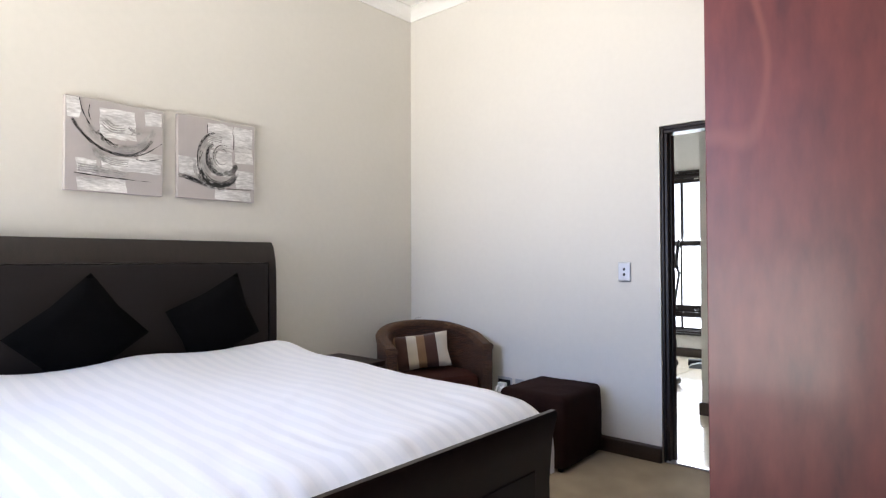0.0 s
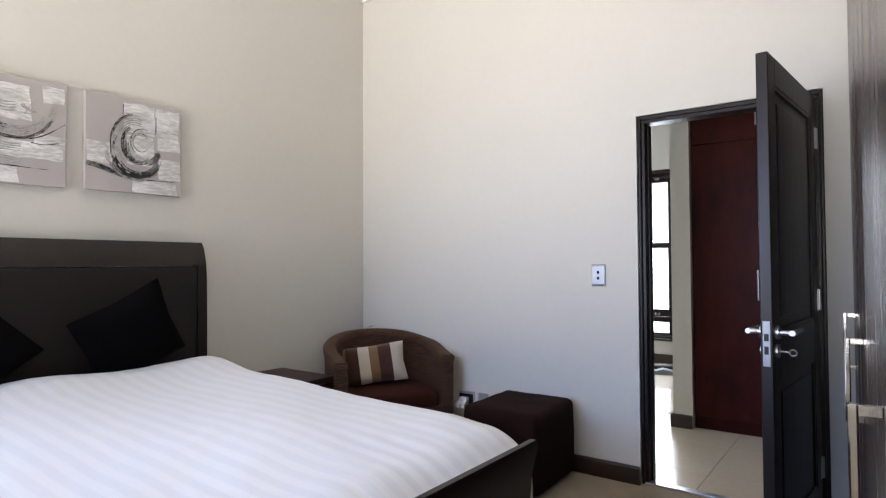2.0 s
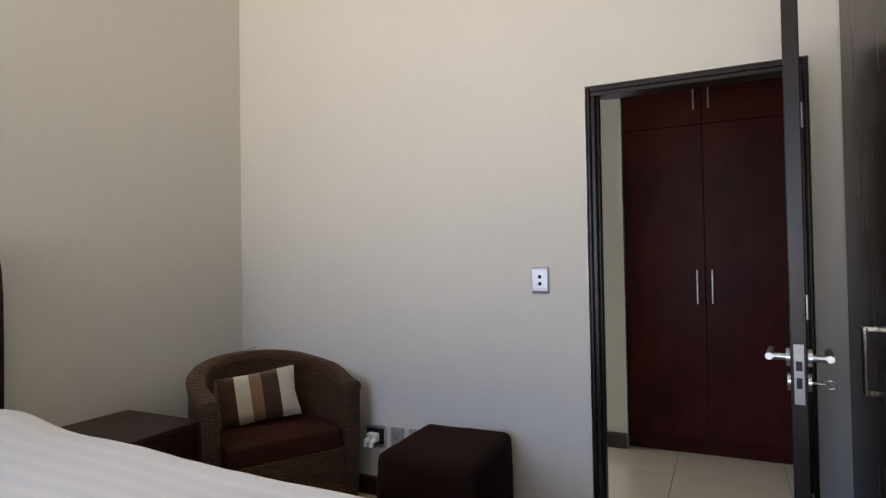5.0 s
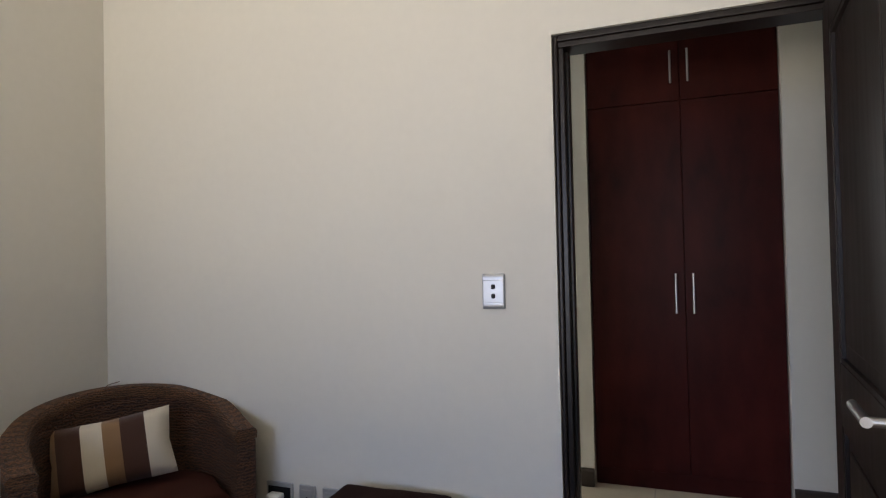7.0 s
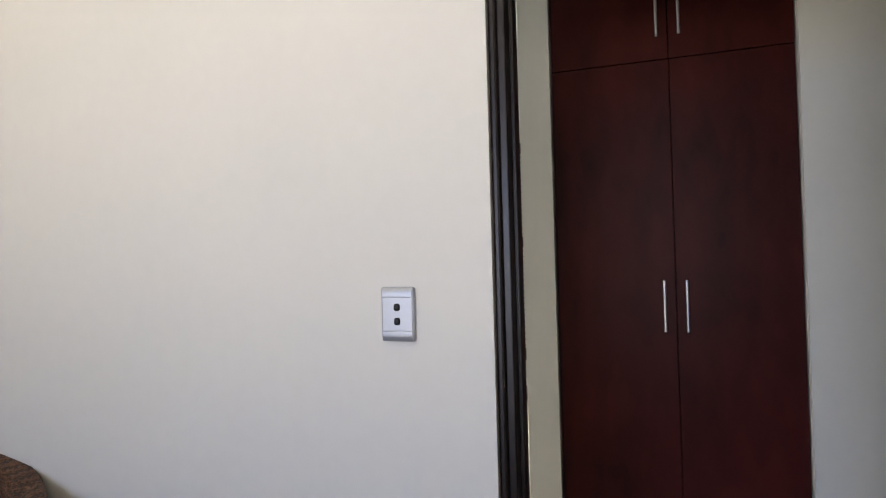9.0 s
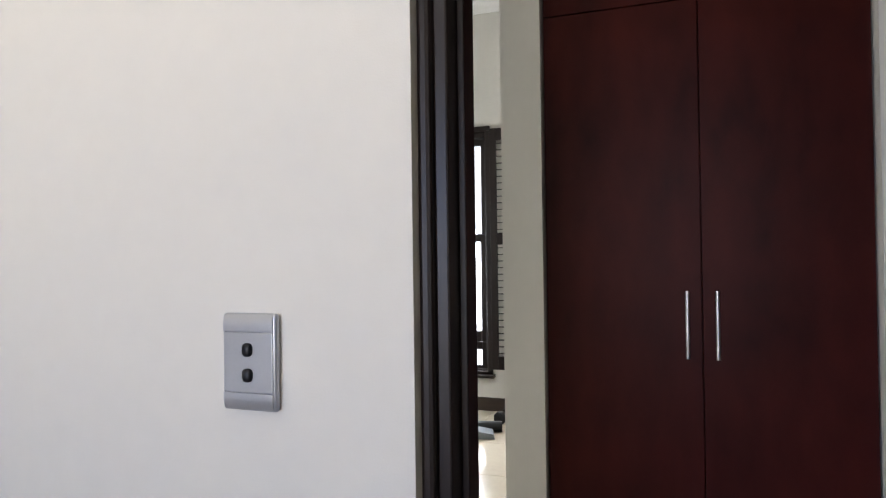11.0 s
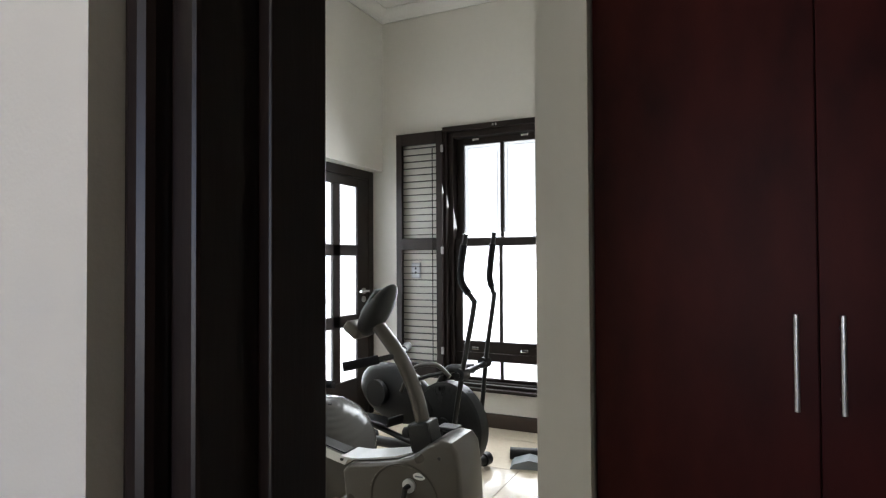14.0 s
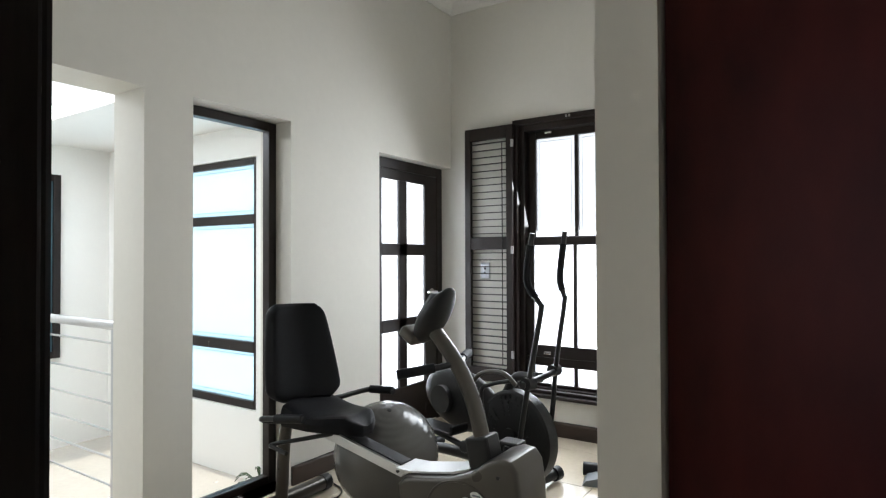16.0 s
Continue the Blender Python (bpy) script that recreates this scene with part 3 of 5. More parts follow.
def cushion_shape(bm, w, h, t, m, nx=14, sag=0.0):
    """A stuffed cushion: two bulged sheets that meet in a seam, corners drawn out."""
    o = bmesh.new()
    grid = {}
    for s in (-1, 1):
        for i in range(nx + 1):
            for k in range(nx + 1):
                u, v = i / nx * 2 - 1, k / nx * 2 - 1
                edge = (1 - u ** 4) * (1 - v ** 4)
                pull = 1 - 0.07 * (1 - abs(u * v)) * max(abs(u), abs(v)) ** 3
                d = s * t / 2 * edge ** 0.55
                d += 0.006 * noise.noise(Vector((u * 2.3, v * 2.3, s * 3.1 + w))) * edge
                key = (i, k, s if 0 < i < nx and 0 < k < nx else 0)
                if key not in grid:
                    grid[key] = o.verts.new((u * w / 2 * pull, d, v * h / 2 * pull - sag * (1 - v) * 0.02))
    for s in (-1, 1):
        for i in range(nx):
            for k in range(nx):
                g = lambda a, c: grid[a, c, s if 0 < a < nx and 0 < c < nx else 0]
                o.faces.new((g(i, k), g(i + 1, k), g(i + 1, k + 1), g(i, k + 1)))
    return merge(bm, o, m)


def bed():
    """Sleigh bed, its head on the wall. World axes: x from head to foot."""
    y0, y1 = -3.46, -1.43
    b_ = thing("bed", "dark brown sleigh bed with a padded headboard", "bed")
    # headboard: a frame that rolls back at the top, padded inside
    prof = [(0.075, 0.0), (0.135, 0.0), (0.135, 0.9), (0.130, 1.18), (0.118, 1.28), (0.095, 1.36), (0.070, 1.392), (0.045, 1.392), (0.04, 1.36), (0.062, 1.26), (0.072, 1.1)]
    for a, c in ((y1 - 0.055, y1), (y0, y0 + 0.055)):
        part("headboard_post", extrude_outline(bmesh.new(), prof, a, c), DARKWOOD, b_, "", True)
    bm = bmesh.new()
    extrude_outline(bm, [(0.07, 1.255), (0.127, 1.255), (0.118, 1.28), (0.095, 1.36), (0.070, 1.392), (0.045, 1.392), (0.04, 1.36)], y0 + 0.055, y1 - 0.055)
    part("headboard_rail", bm, DARKWOOD, b_, "", True)
    bm = bmesh.new()
    rbox(bm, (0.075, y0 + 0.056, 0.30), (0.128, y1 - 0.056, 1.254), 0.012, 3)
    part("headboard_padding", bm, HEADLEATHER, b_, "dark brown padded fabric panel")
    # footboard, leaning outwards
    bm = bmesh.new()
    extrude_outline(bm, [(2.235, 0.03), (2.285, 0.03), (2.285, 0.35), (2.30, 0.52), (2.325, 0.625), (2.318, 0.643), (2.296, 0.643), (2.262, 0.54), (2.245, 0.40)], y0, y1 - 0.09)
    part("footboard", bm, DARKWOOD, b_, "", True)
    bm = bmesh.new()
    rbox(bm, (2.288, y0 + 0.12, 0.12), (2.296, y1 - 0.21, 0.42), 0.004)
    part("footboard_panel", bm, DARKWOOD, b_)
    for y in (y0 + 0.02, y1 - 0.125):
        part("side_rail", rbox(bmesh.new(), (0.135, y, 0.14), (2.24, y + 0.03, 0.36), 0.004), DARKWOOD, b_)
    for x in (0.16, 2.18):
        for y in (y0 + 0.06, y1 - 0.19):
            part("leg", rbox(bmesh.new(), (x, y, 0.0), (x + 0.06, y + 0.06, 0.16), 0.004), DARKWOOD, b_)
    mt = thing("mattress", "deep white mattress on the bed base", "mattress")
    part("mattress_body", rbox(bmesh.new(), (0.14, y0 + 0.06, 0.30), (2.22, y1 - 0.13, 0.58), 0.05, 4), LINEN, mt, "", True)
    # duvet: a soft sheet that lies over the mattress and hangs at the sides
    dv = thing("duvet", "white sateen-striped duvet spread over the bed", "duvet")
    o = bmesh.new()
    nx, ny = 110, 130
    rows = []
    ya, yb = y0 - 0.02, y1 + 0.0
    for i in range(nx + 1):
        u = i / nx
        x = 0.22 + u * 2.02
        row = []
        for k in range(ny + 1):
            v = k / ny * 2 - 1
            half = (yb - ya) / 2
            s = abs(v) * (half + 0.26)
            flat = half - 0.10
            if s < flat:
                off, drop = s, 0.0
            else:
                a = min((s - flat) / 0.18, math.pi / 2)
                off = flat + 0.18 * math.sin(a) * 0.7
                drop = 0.18 * (1 - math.cos(a)) + max(0, s - flat - 0.18 * math.pi / 2)
            y = (ya + yb) / 2 + math.copysign(off, v)
            z = 0.668 + 0.045 * (1 - u) - 0.01 * max(0, u - 0.75) / 0.25
            z += 0.045 * math.exp(-((u - 0.06) / 0.10) ** 2) * (0.6 + 0.5 * noise.noise(Vector((0.2, v * 2.2, 3))))
            z += 0.024 * noise.noise(Vector((x * 1.6, y * 1.9, 0.3))) + 0.006 * noise.noise(Vector((x * 4.2 + y * 2, y * 3.1, 1.7)))
            z += 0.002 * noise.noise(Vector((x * 11 + y * 6, y * 8 - x * 4, 4.1)))
            z += 0.011 * max(0.0, u - 0.72) / 0.28 * noise.noise(Vector((x * 2.5 + y * 7, y * 15, 9.0)))
            z += 0.003 * (1 - abs(noise.noise(Vector((x * 2.0 - y * 1.5, y * 3.4 + x, 6.0))))) ** 6
            hang = max(0.0, drop - 0.05)
            y += math.copysign(0.02 * noise.noise(Vector((x * 5, 7.0, v))) * min(1, hang * 6), v)
            foot = max(0.0, u - 0.93) / 0.07
            z -= drop + 0.06 * foot ** 2
            row.append(o.verts.new((x, y, z)))
        rows.append(row)
    for i in range(nx):
        for k in range(ny):
            o.faces.new((rows[i][k], rows[i + 1][k], rows[i + 1][k + 1], rows[i][k + 1]))
    bmesh.ops.recalc_face_normals(o, faces=o.faces)
    bmesh.ops.solidify(o, geom=o.faces[:], thickness=0.03)
    part("duvet_cover", o, DUVET, dv, "", True)
    for cy, cz, s, lean, roll in ((-2.634, 0.890, 0.475, 17, 47), (-1.915, 0.900, 0.455, 17, 61)):
        c = thing("scatter_cushion", "black velvet scatter cushion propped on its corner", "cushion", group="black cushions on the bed")
        m = Matrix.Translation((0.235, cy, cz)) @ Matrix.Rotation(radians(90), 4, "Z") @ Matrix.Rotation(radians(lean), 4, "X") @ Matrix.Rotation(radians(roll), 4, "Y")
        part("cushion_body", cushion_shape(bmesh.new(), s, s, 0.13, m), BLACKFAB, c, "", True)


def duvet_material():
    """White cotton with glossy and matt woven stripes."""
    m = mat("striped_sateen", (0.77, 0.79, 0.85), 0.6, vary=0.02, scale=4, grain=120, bump=0.1, bump_scale=300, sheen=0.1)
    nt, b_ = m.node_tree, m.node_tree.nodes["Principled BSDF"]
    tc = nt.nodes.new("ShaderNodeTexCoord")
    sep = nt.nodes.new("ShaderNodeSeparateXYZ")
    nt.links.new(tc.outputs["Object"], sep.inputs[0])
    mul = nt.nodes.new("ShaderNodeMath")
    mul.operation, mul.inputs[1].default_value = "MULTIPLY", 1 / 0.036
    fr = nt.nodes.new("ShaderNodeMath")
    fr.operation = "PINGPONG"
    fr.inputs[1].default_value = 1.0
    nt.links.new(sep.outputs["Y"], mul.inputs[0])
    nt.links.new(mul.outputs[0], fr.inputs[0])
    st = nt.nodes.new("ShaderNodeMapRange")
    st.inputs[1].default_value, st.inputs[2].default_value = 0.40, 0.60
    nt.links.new(fr.outputs[0], st.inputs[0])
    mx = nt.nodes.new("ShaderNodeMix")
    mx.data_type = "RGBA"
    mx.inputs[6].default_value, mx.inputs[7].default_value = (0.83, 0.83, 0.85, 1), (0.775, 0.78, 0.81, 1)
    nt.links.new(st.outputs[0], mx.inputs[0])
    nt.links.new(mx.outputs[2], b_.inputs["Base Color"])
    rr = nt.nodes.new("ShaderNodeMapRange")
    rr.inputs[3].default_value, rr.inputs[4].default_value = 0.72, 0.52
    nt.links.new(st.outputs[0], rr.inputs[0])
    nt.links.new(rr.outputs[0], b_.inputs["Roughness"])
    return m


DUVET = duvet_material()
bed()


def nightstand():
    n = thing("nightstand", "low dark wooden bedside cabinet with a drawer", "nightstand", pose(0.022, -1.225, 0))
    part("top", rbox(bmesh.new(), (0, 0, 0.534), (0.52, 0.42, 0.563), 0.003), WARDWOOD, n)
    bm = bmesh.new()
    box(bm, (0.01, 0.012, 0.02), (0.495, 0.408, 0.534))
    part("body", bm, WARDWOOD, n)
    for z0, z1 in ((0.05, 0.27), (0.278, 0.524)):
        d = part("drawer", rbox(bmesh.new(), (0.495, 0.015, z0), (0.512, 0.405, z1), 0.002), WARDWOOD, n)
        bm = bmesh.new()
        zc = (z0 + z1) / 2
        sweep(bm, [(0.538, 0.14, zc), (0.538, 0.28, zc)], 0.006, 10)
        for y in (0.165, 0.275):
            sweep(bm, [(0.512, y, zc), (0.538, y, zc)], 0.004, 8)
        part("handle", bm, STEEL, d, "short steel bar handle", True)


nightstand()


def tub_chair():
    """Round-backed woven tub chair with squared arms. Local: y points out of the seat to the front."""
    c = thing("tub_chair", "round woven seagrass tub chair with a brown seat", "armchair", pose(0.607, -0.398, 0, 0, 0, 241))
    R, t, yf = 0.385, 0.075, 0.20
    path = [(-1, 0, -R, yf - k * yf / 6) for k in range(6)]
    path += [(-math.cos(a), -math.sin(a), -R * math.cos(a), -R * math.sin(a)) for a in [math.pi * k / 36 for k in range(37)]]
    path += [(1, 0, R, (k + 1) * yf / 6) for k in range(6)]
    n = len(path) - 1

    def height(i):
        s = 0.5 - 0.5 * math.cos(2 * math.pi * i / n)
        return 0.650 + 0.133 * s ** 0.62

    def band(prof_of):
        """A strip along the path; prof_of gives (inward, z) points for each column."""
        bm = bmesh.new()
        cols = []
        for i, (nx, ny, x, y) in enumerate(path):
            lean = 0.02 + 0.03 * (0.5 - 0.5 * math.cos(2 * math.pi * i / n))
            cols.append([bm.verts.new((x - nx * (d - lean * z / 0.7), y - ny * (d - lean * z / 0.7), z)) for d, z in prof_of(height(i))])
        m = len(cols[0])
        for c0, c1 in zip(cols, cols[1:]):
            for k in range(m):
                bm.faces.new((c0[k], c0[(k + 1) % m], c1[(k + 1) % m], c1[k]))
        bm.faces.new(cols[0])
        bm.faces.new(cols[-1][::-1])
        return bm

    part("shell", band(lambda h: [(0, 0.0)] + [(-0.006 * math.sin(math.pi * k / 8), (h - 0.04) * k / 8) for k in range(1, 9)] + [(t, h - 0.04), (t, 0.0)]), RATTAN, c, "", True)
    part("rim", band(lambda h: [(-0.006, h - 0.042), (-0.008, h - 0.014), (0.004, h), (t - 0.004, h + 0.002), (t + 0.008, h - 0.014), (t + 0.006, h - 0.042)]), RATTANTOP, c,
         "woven rim in a lighter brown", True)
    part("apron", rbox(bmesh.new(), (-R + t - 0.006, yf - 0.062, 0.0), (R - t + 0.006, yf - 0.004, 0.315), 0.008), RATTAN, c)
    o = bmesh.new()
    ri = R - t - 0.006
    pts = [(ri * math.cos(a), -ri * math.sin(a)) for a in [math.pi * k / 20 for k in range(21)]] + [(-ri, yf - 0.03), (-ri + 0.02, yf - 0.008), (ri - 0.02, yf - 0.008), (ri, yf - 0.03)]
    lo = [o.verts.new((x, y, 0.316)) for x, y in pts]
    hi = [o.verts.new((x, y, 0.42)) for x, y in pts]
    o.faces.new(lo[::-1])
    top = o.faces.new(hi)
    for k in range(len(pts)):
        o.faces.new((lo[k], lo[(k + 1) % len(pts)], hi[(k + 1) % len(pts)], hi[k]))
    bmesh.ops.bevel(o, geom=list(top.edges), offset=0.028, segments=4, profile=0.5, affect="EDGES")
    part("seat_cushion", o, SEATFAB, c, "brown cotton seat pad", True)
    part("loose_strand", sweep(bmesh.new(), smooth_line([(0.02, -0.385, 0.778), (0.015, -0.375, 0.797), (-0.03, -0.36, 0.810)]), 0.0018, 5), RATTANTOP, c, "", True)


tub_chair()


def striped_cushion():
    c = thing("striped_cushion", "brown, cream and tan striped cushion on the tub chair", "cushion",
              Matrix.Translation((0.430, -0.338, 0.560)) @ Matrix.Rotation(radians(45), 4, "Z") @ Matrix.Rotation(radians(-20), 4, "X") @ Matrix.Rotation(radians(-7), 4, "Y"))
    br, cr, tan = (0.055, 0.019, 0.010), (0.58, 0.52, 0.42), (0.23, 0.13, 0.062)
    cloth = stripe_cloth("striped_cushion_cloth", [(0, tan), (0.08, br), (0.27, cr), (0.44, tan), (0.58, br), (0.78, cr)], -0.225, 0.225)
    part("cushion_body", cushion_shape(bmesh.new(), 0.45, 0.275, 0.12, None), cloth, c, "", True)


striped_cushion()


def pouf():
    p = thing("pouf", "cube-shaped dark brown suede pouf", "pouf", pose(1.59, -0.34, 0, 0, 0, 2))
    o = bmesh.new()
    bmesh.ops.create_cube(o, size=2.0)
    bmesh.ops.subdivide_edges(o, edges=o.edges[:], cuts=22, use_grid_fill=True)
    hx, hy, hz, r = 0.232, 0.262, 0.218, 0.034
    for v in o.verts:
        q = Vector((v.co.x * hx, v.co.y * hy, v.co.z * hz))
        core = Vector([max(-h + r, min(h - r, a)) for a, h in zip(q, (hx, hy, hz))])
        d = q - core
        if d.length > 1e-6:
            q = core + d.normalized() * r
        bulge = 0.007 * (1 - v.co.x ** 2) * (1 - v.co.y ** 2) if abs(v.co.z) > 0.99 else 0.006 * (1 - v.co.z ** 2)
        out = Vector((0, 0, math.copysign(1, v.co.z))) if abs(v.co.z) > 0.99 else Vector((v.co.x, v.co.y, 0)).normalized()
        q += out * (bulge + 0.004 * noise.noise(q * 9) + 0.0016 * noise.noise(q * 34))
        v.co = q + Vector((0, 0, 0.238))
    part("cover", o, POUFFAB, p, "", True)
    for x in (-0.19, 0.165):
        for y in (-0.22, 0.195):
            part("foot_block", box(bmesh.new(), (x, y, 0.0), (x + 0.025, y + 0.025, 0.024)), BLACKPL, p)


pouf()


def wall_picture(y0, y1, z0, z1, strokes, patches, name_label):
    """Stretched canvas with thick brush strokes, flat on the wall. u, v run 0 to 1 across it."""
    p = thing("canvas_picture", name_label, "picture", pose(0.002, y0, z0), "canvas pictures over the bed")
    w, h = y1 - y0, z1 - z0
    part("canvas", rbox(bmesh.new(), (0, 0, 0), (0.036, w, h), 0.003), CANVAS, p)
    for k, (u0, v0, u1, v1) in enumerate(patches):
        bm = bmesh.new()
        edge = []
        for q in range(40):
            t = (q % 10) / 10
            u, v = ((u0 + (u1 - u0) * t, v0), (u1, v0 + (v1 - v0) * t), (u1 - (u1 - u0) * t, v1), (u0, v1 - (v1 - v0) * t))[q // 10]
            u += 0.022 * noise.noise(Vector((u * 9, v * 9, k + 0.5)))
            v += 0.022 * noise.noise(Vector((u * 9, v * 9, k + 7.5)))
            edge.append((min(0.99, max(0.01, u)) * w, min(0.99, max(0.01, v)) * h))
        f0 = [bm.verts.new((0.0355, a, c)) for a, c in edge]
        f1 = [bm.verts.new((0.0364 + 0.0002 * k, a, c)) for a, c in edge]
        bm.faces.new(f1)
        for q in range(40):
            bm.faces.new((f0[q], f0[(q + 1) % 40], f1[(q + 1) % 40], f1[q]))
        part("pale_paint", bm, PAINTPALE, p, "streaky white paint field")
    for mt_, nm in ((PAINTBLACK, "black_stroke"), (PAINTSILVER, "silver_stroke")):
        for col, r, pts in strokes:
            if (col == "k") != (mt_ is PAINTBLACK):
                continue
            bm = bmesh.new()
            line = smooth_line([(0.0375, u * w, v * h) for u, v in pts], 8)
            # a dry brush: a few bristle tracks side by side, pressed flat on the canvas
            tracks = 1 if r < 0.0045 else 4
            for q in range(tracks):
                off = 0.0 if tracks == 1 else 1.25 * r * (q / 1.5 - 1)
                pts3, rad = [], []
                for i, pt in enumerate(line):
                    a, c = Vector(line[max(i - 1, 0)]), Vector(line[min(i + 1, len(line) - 1)])
                    d = (c - a).normalized()
                    pts3.append(Vector(pt) + Vector((0, -d.z, d.y)) * off)
                    wob = 0.75 + 0.9 * noise.noise(Vector((i * 0.33, q * 5.3, r * 900)))
                    rad.append(max(0.0003, r * (1.0 if tracks == 1 else 0.42) * wob * (0.35 + 0.65 * math.sin(math.pi * min(1, 0.12 + 0.88 * i / len(line))))))
                o = sweep(bmesh.new(), pts3, rad, 6)
                for vv in o.verts:
                    vv.co.x = 0.0376 + (vv.co.x - 0.0375) * 0.25
                merge(bm, o)
            part(nm, bm, mt_, p, "", True)


CANVAS = mat("mauve_grey_canvas", (0.47, 0.435, 0.425), 0.8, vary=0.07, scale=5, grain=250, bump=0.4, bump_scale=600)
PAINTPALE = mat("streaky_pale_paint", (0.52, 0.50, 0.49), 0.5, vary=0.25, scale=7, grain=40, second=(0.72, 0.71, 0.70), bump=0.6, bump_scale=45, stretch=(1, 0.7, 3))
PAINTBLACK = mat("black_paint", (0.02, 0.02, 0.02), 0.4, vary=0.3)
PAINTSILVER = mat("silver_paint", (0.42, 0.41, 0.40), 0.35, 0.2, vary=0.35, scale=25, grain=120)


def arc(cu, cv, ru, rv, a0, a1, n=9):
    return [(cu + ru * math.cos(radians(a0 + (a1 - a0) * k / n)), cv + rv * math.sin(radians(a0 + (a1 - a0) * k / n))) for k in range(n + 1)]


wall_picture(-2.657, -2.145, 1.648, 2.156,
             [("k", 0.0045, [(0.06, 0.76), (0.14, 0.64), (0.27, 0.52), (0.42, 0.45), (0.56, 0.43), (0.68, 0.45), (0.80, 0.53), (0.88, 0.64)]),
              ("k", 0.003, [(0.13, 0.99), (0.16, 0.86), (0.22, 0.74), (0.31, 0.62), (0.40, 0.56)]), ("k", 0.0065, [(0.30, 0.66), (0.37, 0.58), (0.45, 0.535), (0.51, 0.52)]),
              ("s", 0.010, [(0.20, 0.72), (0.33, 0.57), (0.50, 0.49), (0.66, 0.50), (0.80, 0.60), (0.90, 0.76)]), ("s", 0.005, [(0.50, 0.52), (0.66, 0.54), (0.80, 0.64), (0.92, 0.79)]),
              ("k", 0.0035, [(0.23, 0.93), (0.22, 0.85), (0.24, 0.77)]), ("k", 0.0035, [(0.70, 0.40), (0.82, 0.395), (0.97, 0.44)]),
              ("k", 0.003, [(0.68, 0.43), (0.82, 0.49), (0.99, 0.62)]), ("s", 0.012, [(0.28, 0.48), (0.33, 0.40), (0.45, 0.345), (0.62, 0.34)]),
              ("k", 0.004, [(0.08, 0.19), (0.28, 0.175), (0.50, 0.165), (0.64, 0.162)]), ("k", 0.0016, [(0.62, 0.162), (0.76, 0.158), (0.86, 0.16)]),
              ("s", 0.005, [(0.62, 0.75), (0.70, 0.70), (0.77, 0.71)]), ("s", 0.004, [(0.65, 0.66), (0.70, 0.76), (0.76, 0.82)]), ("s", 0.016, [(0.36, 0.78), (0.46, 0.71), (0.58, 0.72)]),
              ("s", 0.014, [(0.12, 0.25), (0.30, 0.24), (0.46, 0.22), (0.62, 0.20)])],
             [(0.01, 0.78, 0.14, 0.985), (0.33, 0.60, 0.70, 0.92), (0.12, 0.01, 0.60, 0.15), (0.34, 0.25, 0.985, 0.40), (0.10, 0.20, 0.30, 0.34), (0.72, 0.38, 0.99, 0.48), (0.80, 0.80, 0.985, 0.96)],
             "grey square abstract canvas with sweeping arcs")
wall_picture(-2.058, -1.541, 1.654, 2.164,
             [("s", 0.014, arc(0.50, 0.50, 0.215, 0.27, 75, 300)), ("k", 0.0045, arc(0.50, 0.52, 0.255, 0.32, 100, 262)), ("k", 0.008, arc(0.49, 0.46, 0.235, 0.265, 150, 300)),
              ("k", 0.011, arc(0.52, 0.40, 0.22, 0.20, 205, 352)), ("k", 0.008, arc(0.52, 0.36, 0.22, 0.17, 200, 350)), ("k", 0.006, arc(0.50, 0.33, 0.26, 0.155, 190, 335)),
              ("k", 0.010, [(0.60, 0.33), (0.68, 0.37), (0.735, 0.44), (0.70, 0.42)]), ("k", 0.005, arc(0.52, 0.52, 0.165, 0.20, 120, 300)), ("k", 0.007, arc(0.54, 0.50, 0.14, 0.17, 165, 320)),
              ("k", 0.0035, arc(0.57, 0.55, 0.13, 0.15, 70, 250)), ("s", 0.008, arc(0.56, 0.52, 0.12, 0.14, 60, 320)), ("s", 0.006, arc(0.48, 0.42, 0.28, 0.28, 170, 330)),
              ("k", 0.003, arc(0.55, 0.55, 0.085, 0.10, 40, 330)), ("k", 0.008, [(0.01, 0.27), (0.12, 0.25), (0.26, 0.205), (0.42, 0.165), (0.58, 0.15)]),
              ("k", 0.004, [(0.55, 0.15), (0.72, 0.155), (0.95, 0.16)]), ("k", 0.0035, [(0.365, 0.93), (0.36, 0.82)]), ("k", 0.0025, [(0.71, 0.86), (0.705, 0.66)])],
             [(0.37, 0.64, 0.70, 0.96), (0.72, 0.50, 0.97, 0.95), (0.01, 0.28, 0.26, 0.50), (0.46, 0.01, 0.95, 0.14), (0.74, 0.17, 0.985, 0.40), (0.40, 0.30, 0.68, 0.62)],
             "grey square abstract canvas with a black spiral")


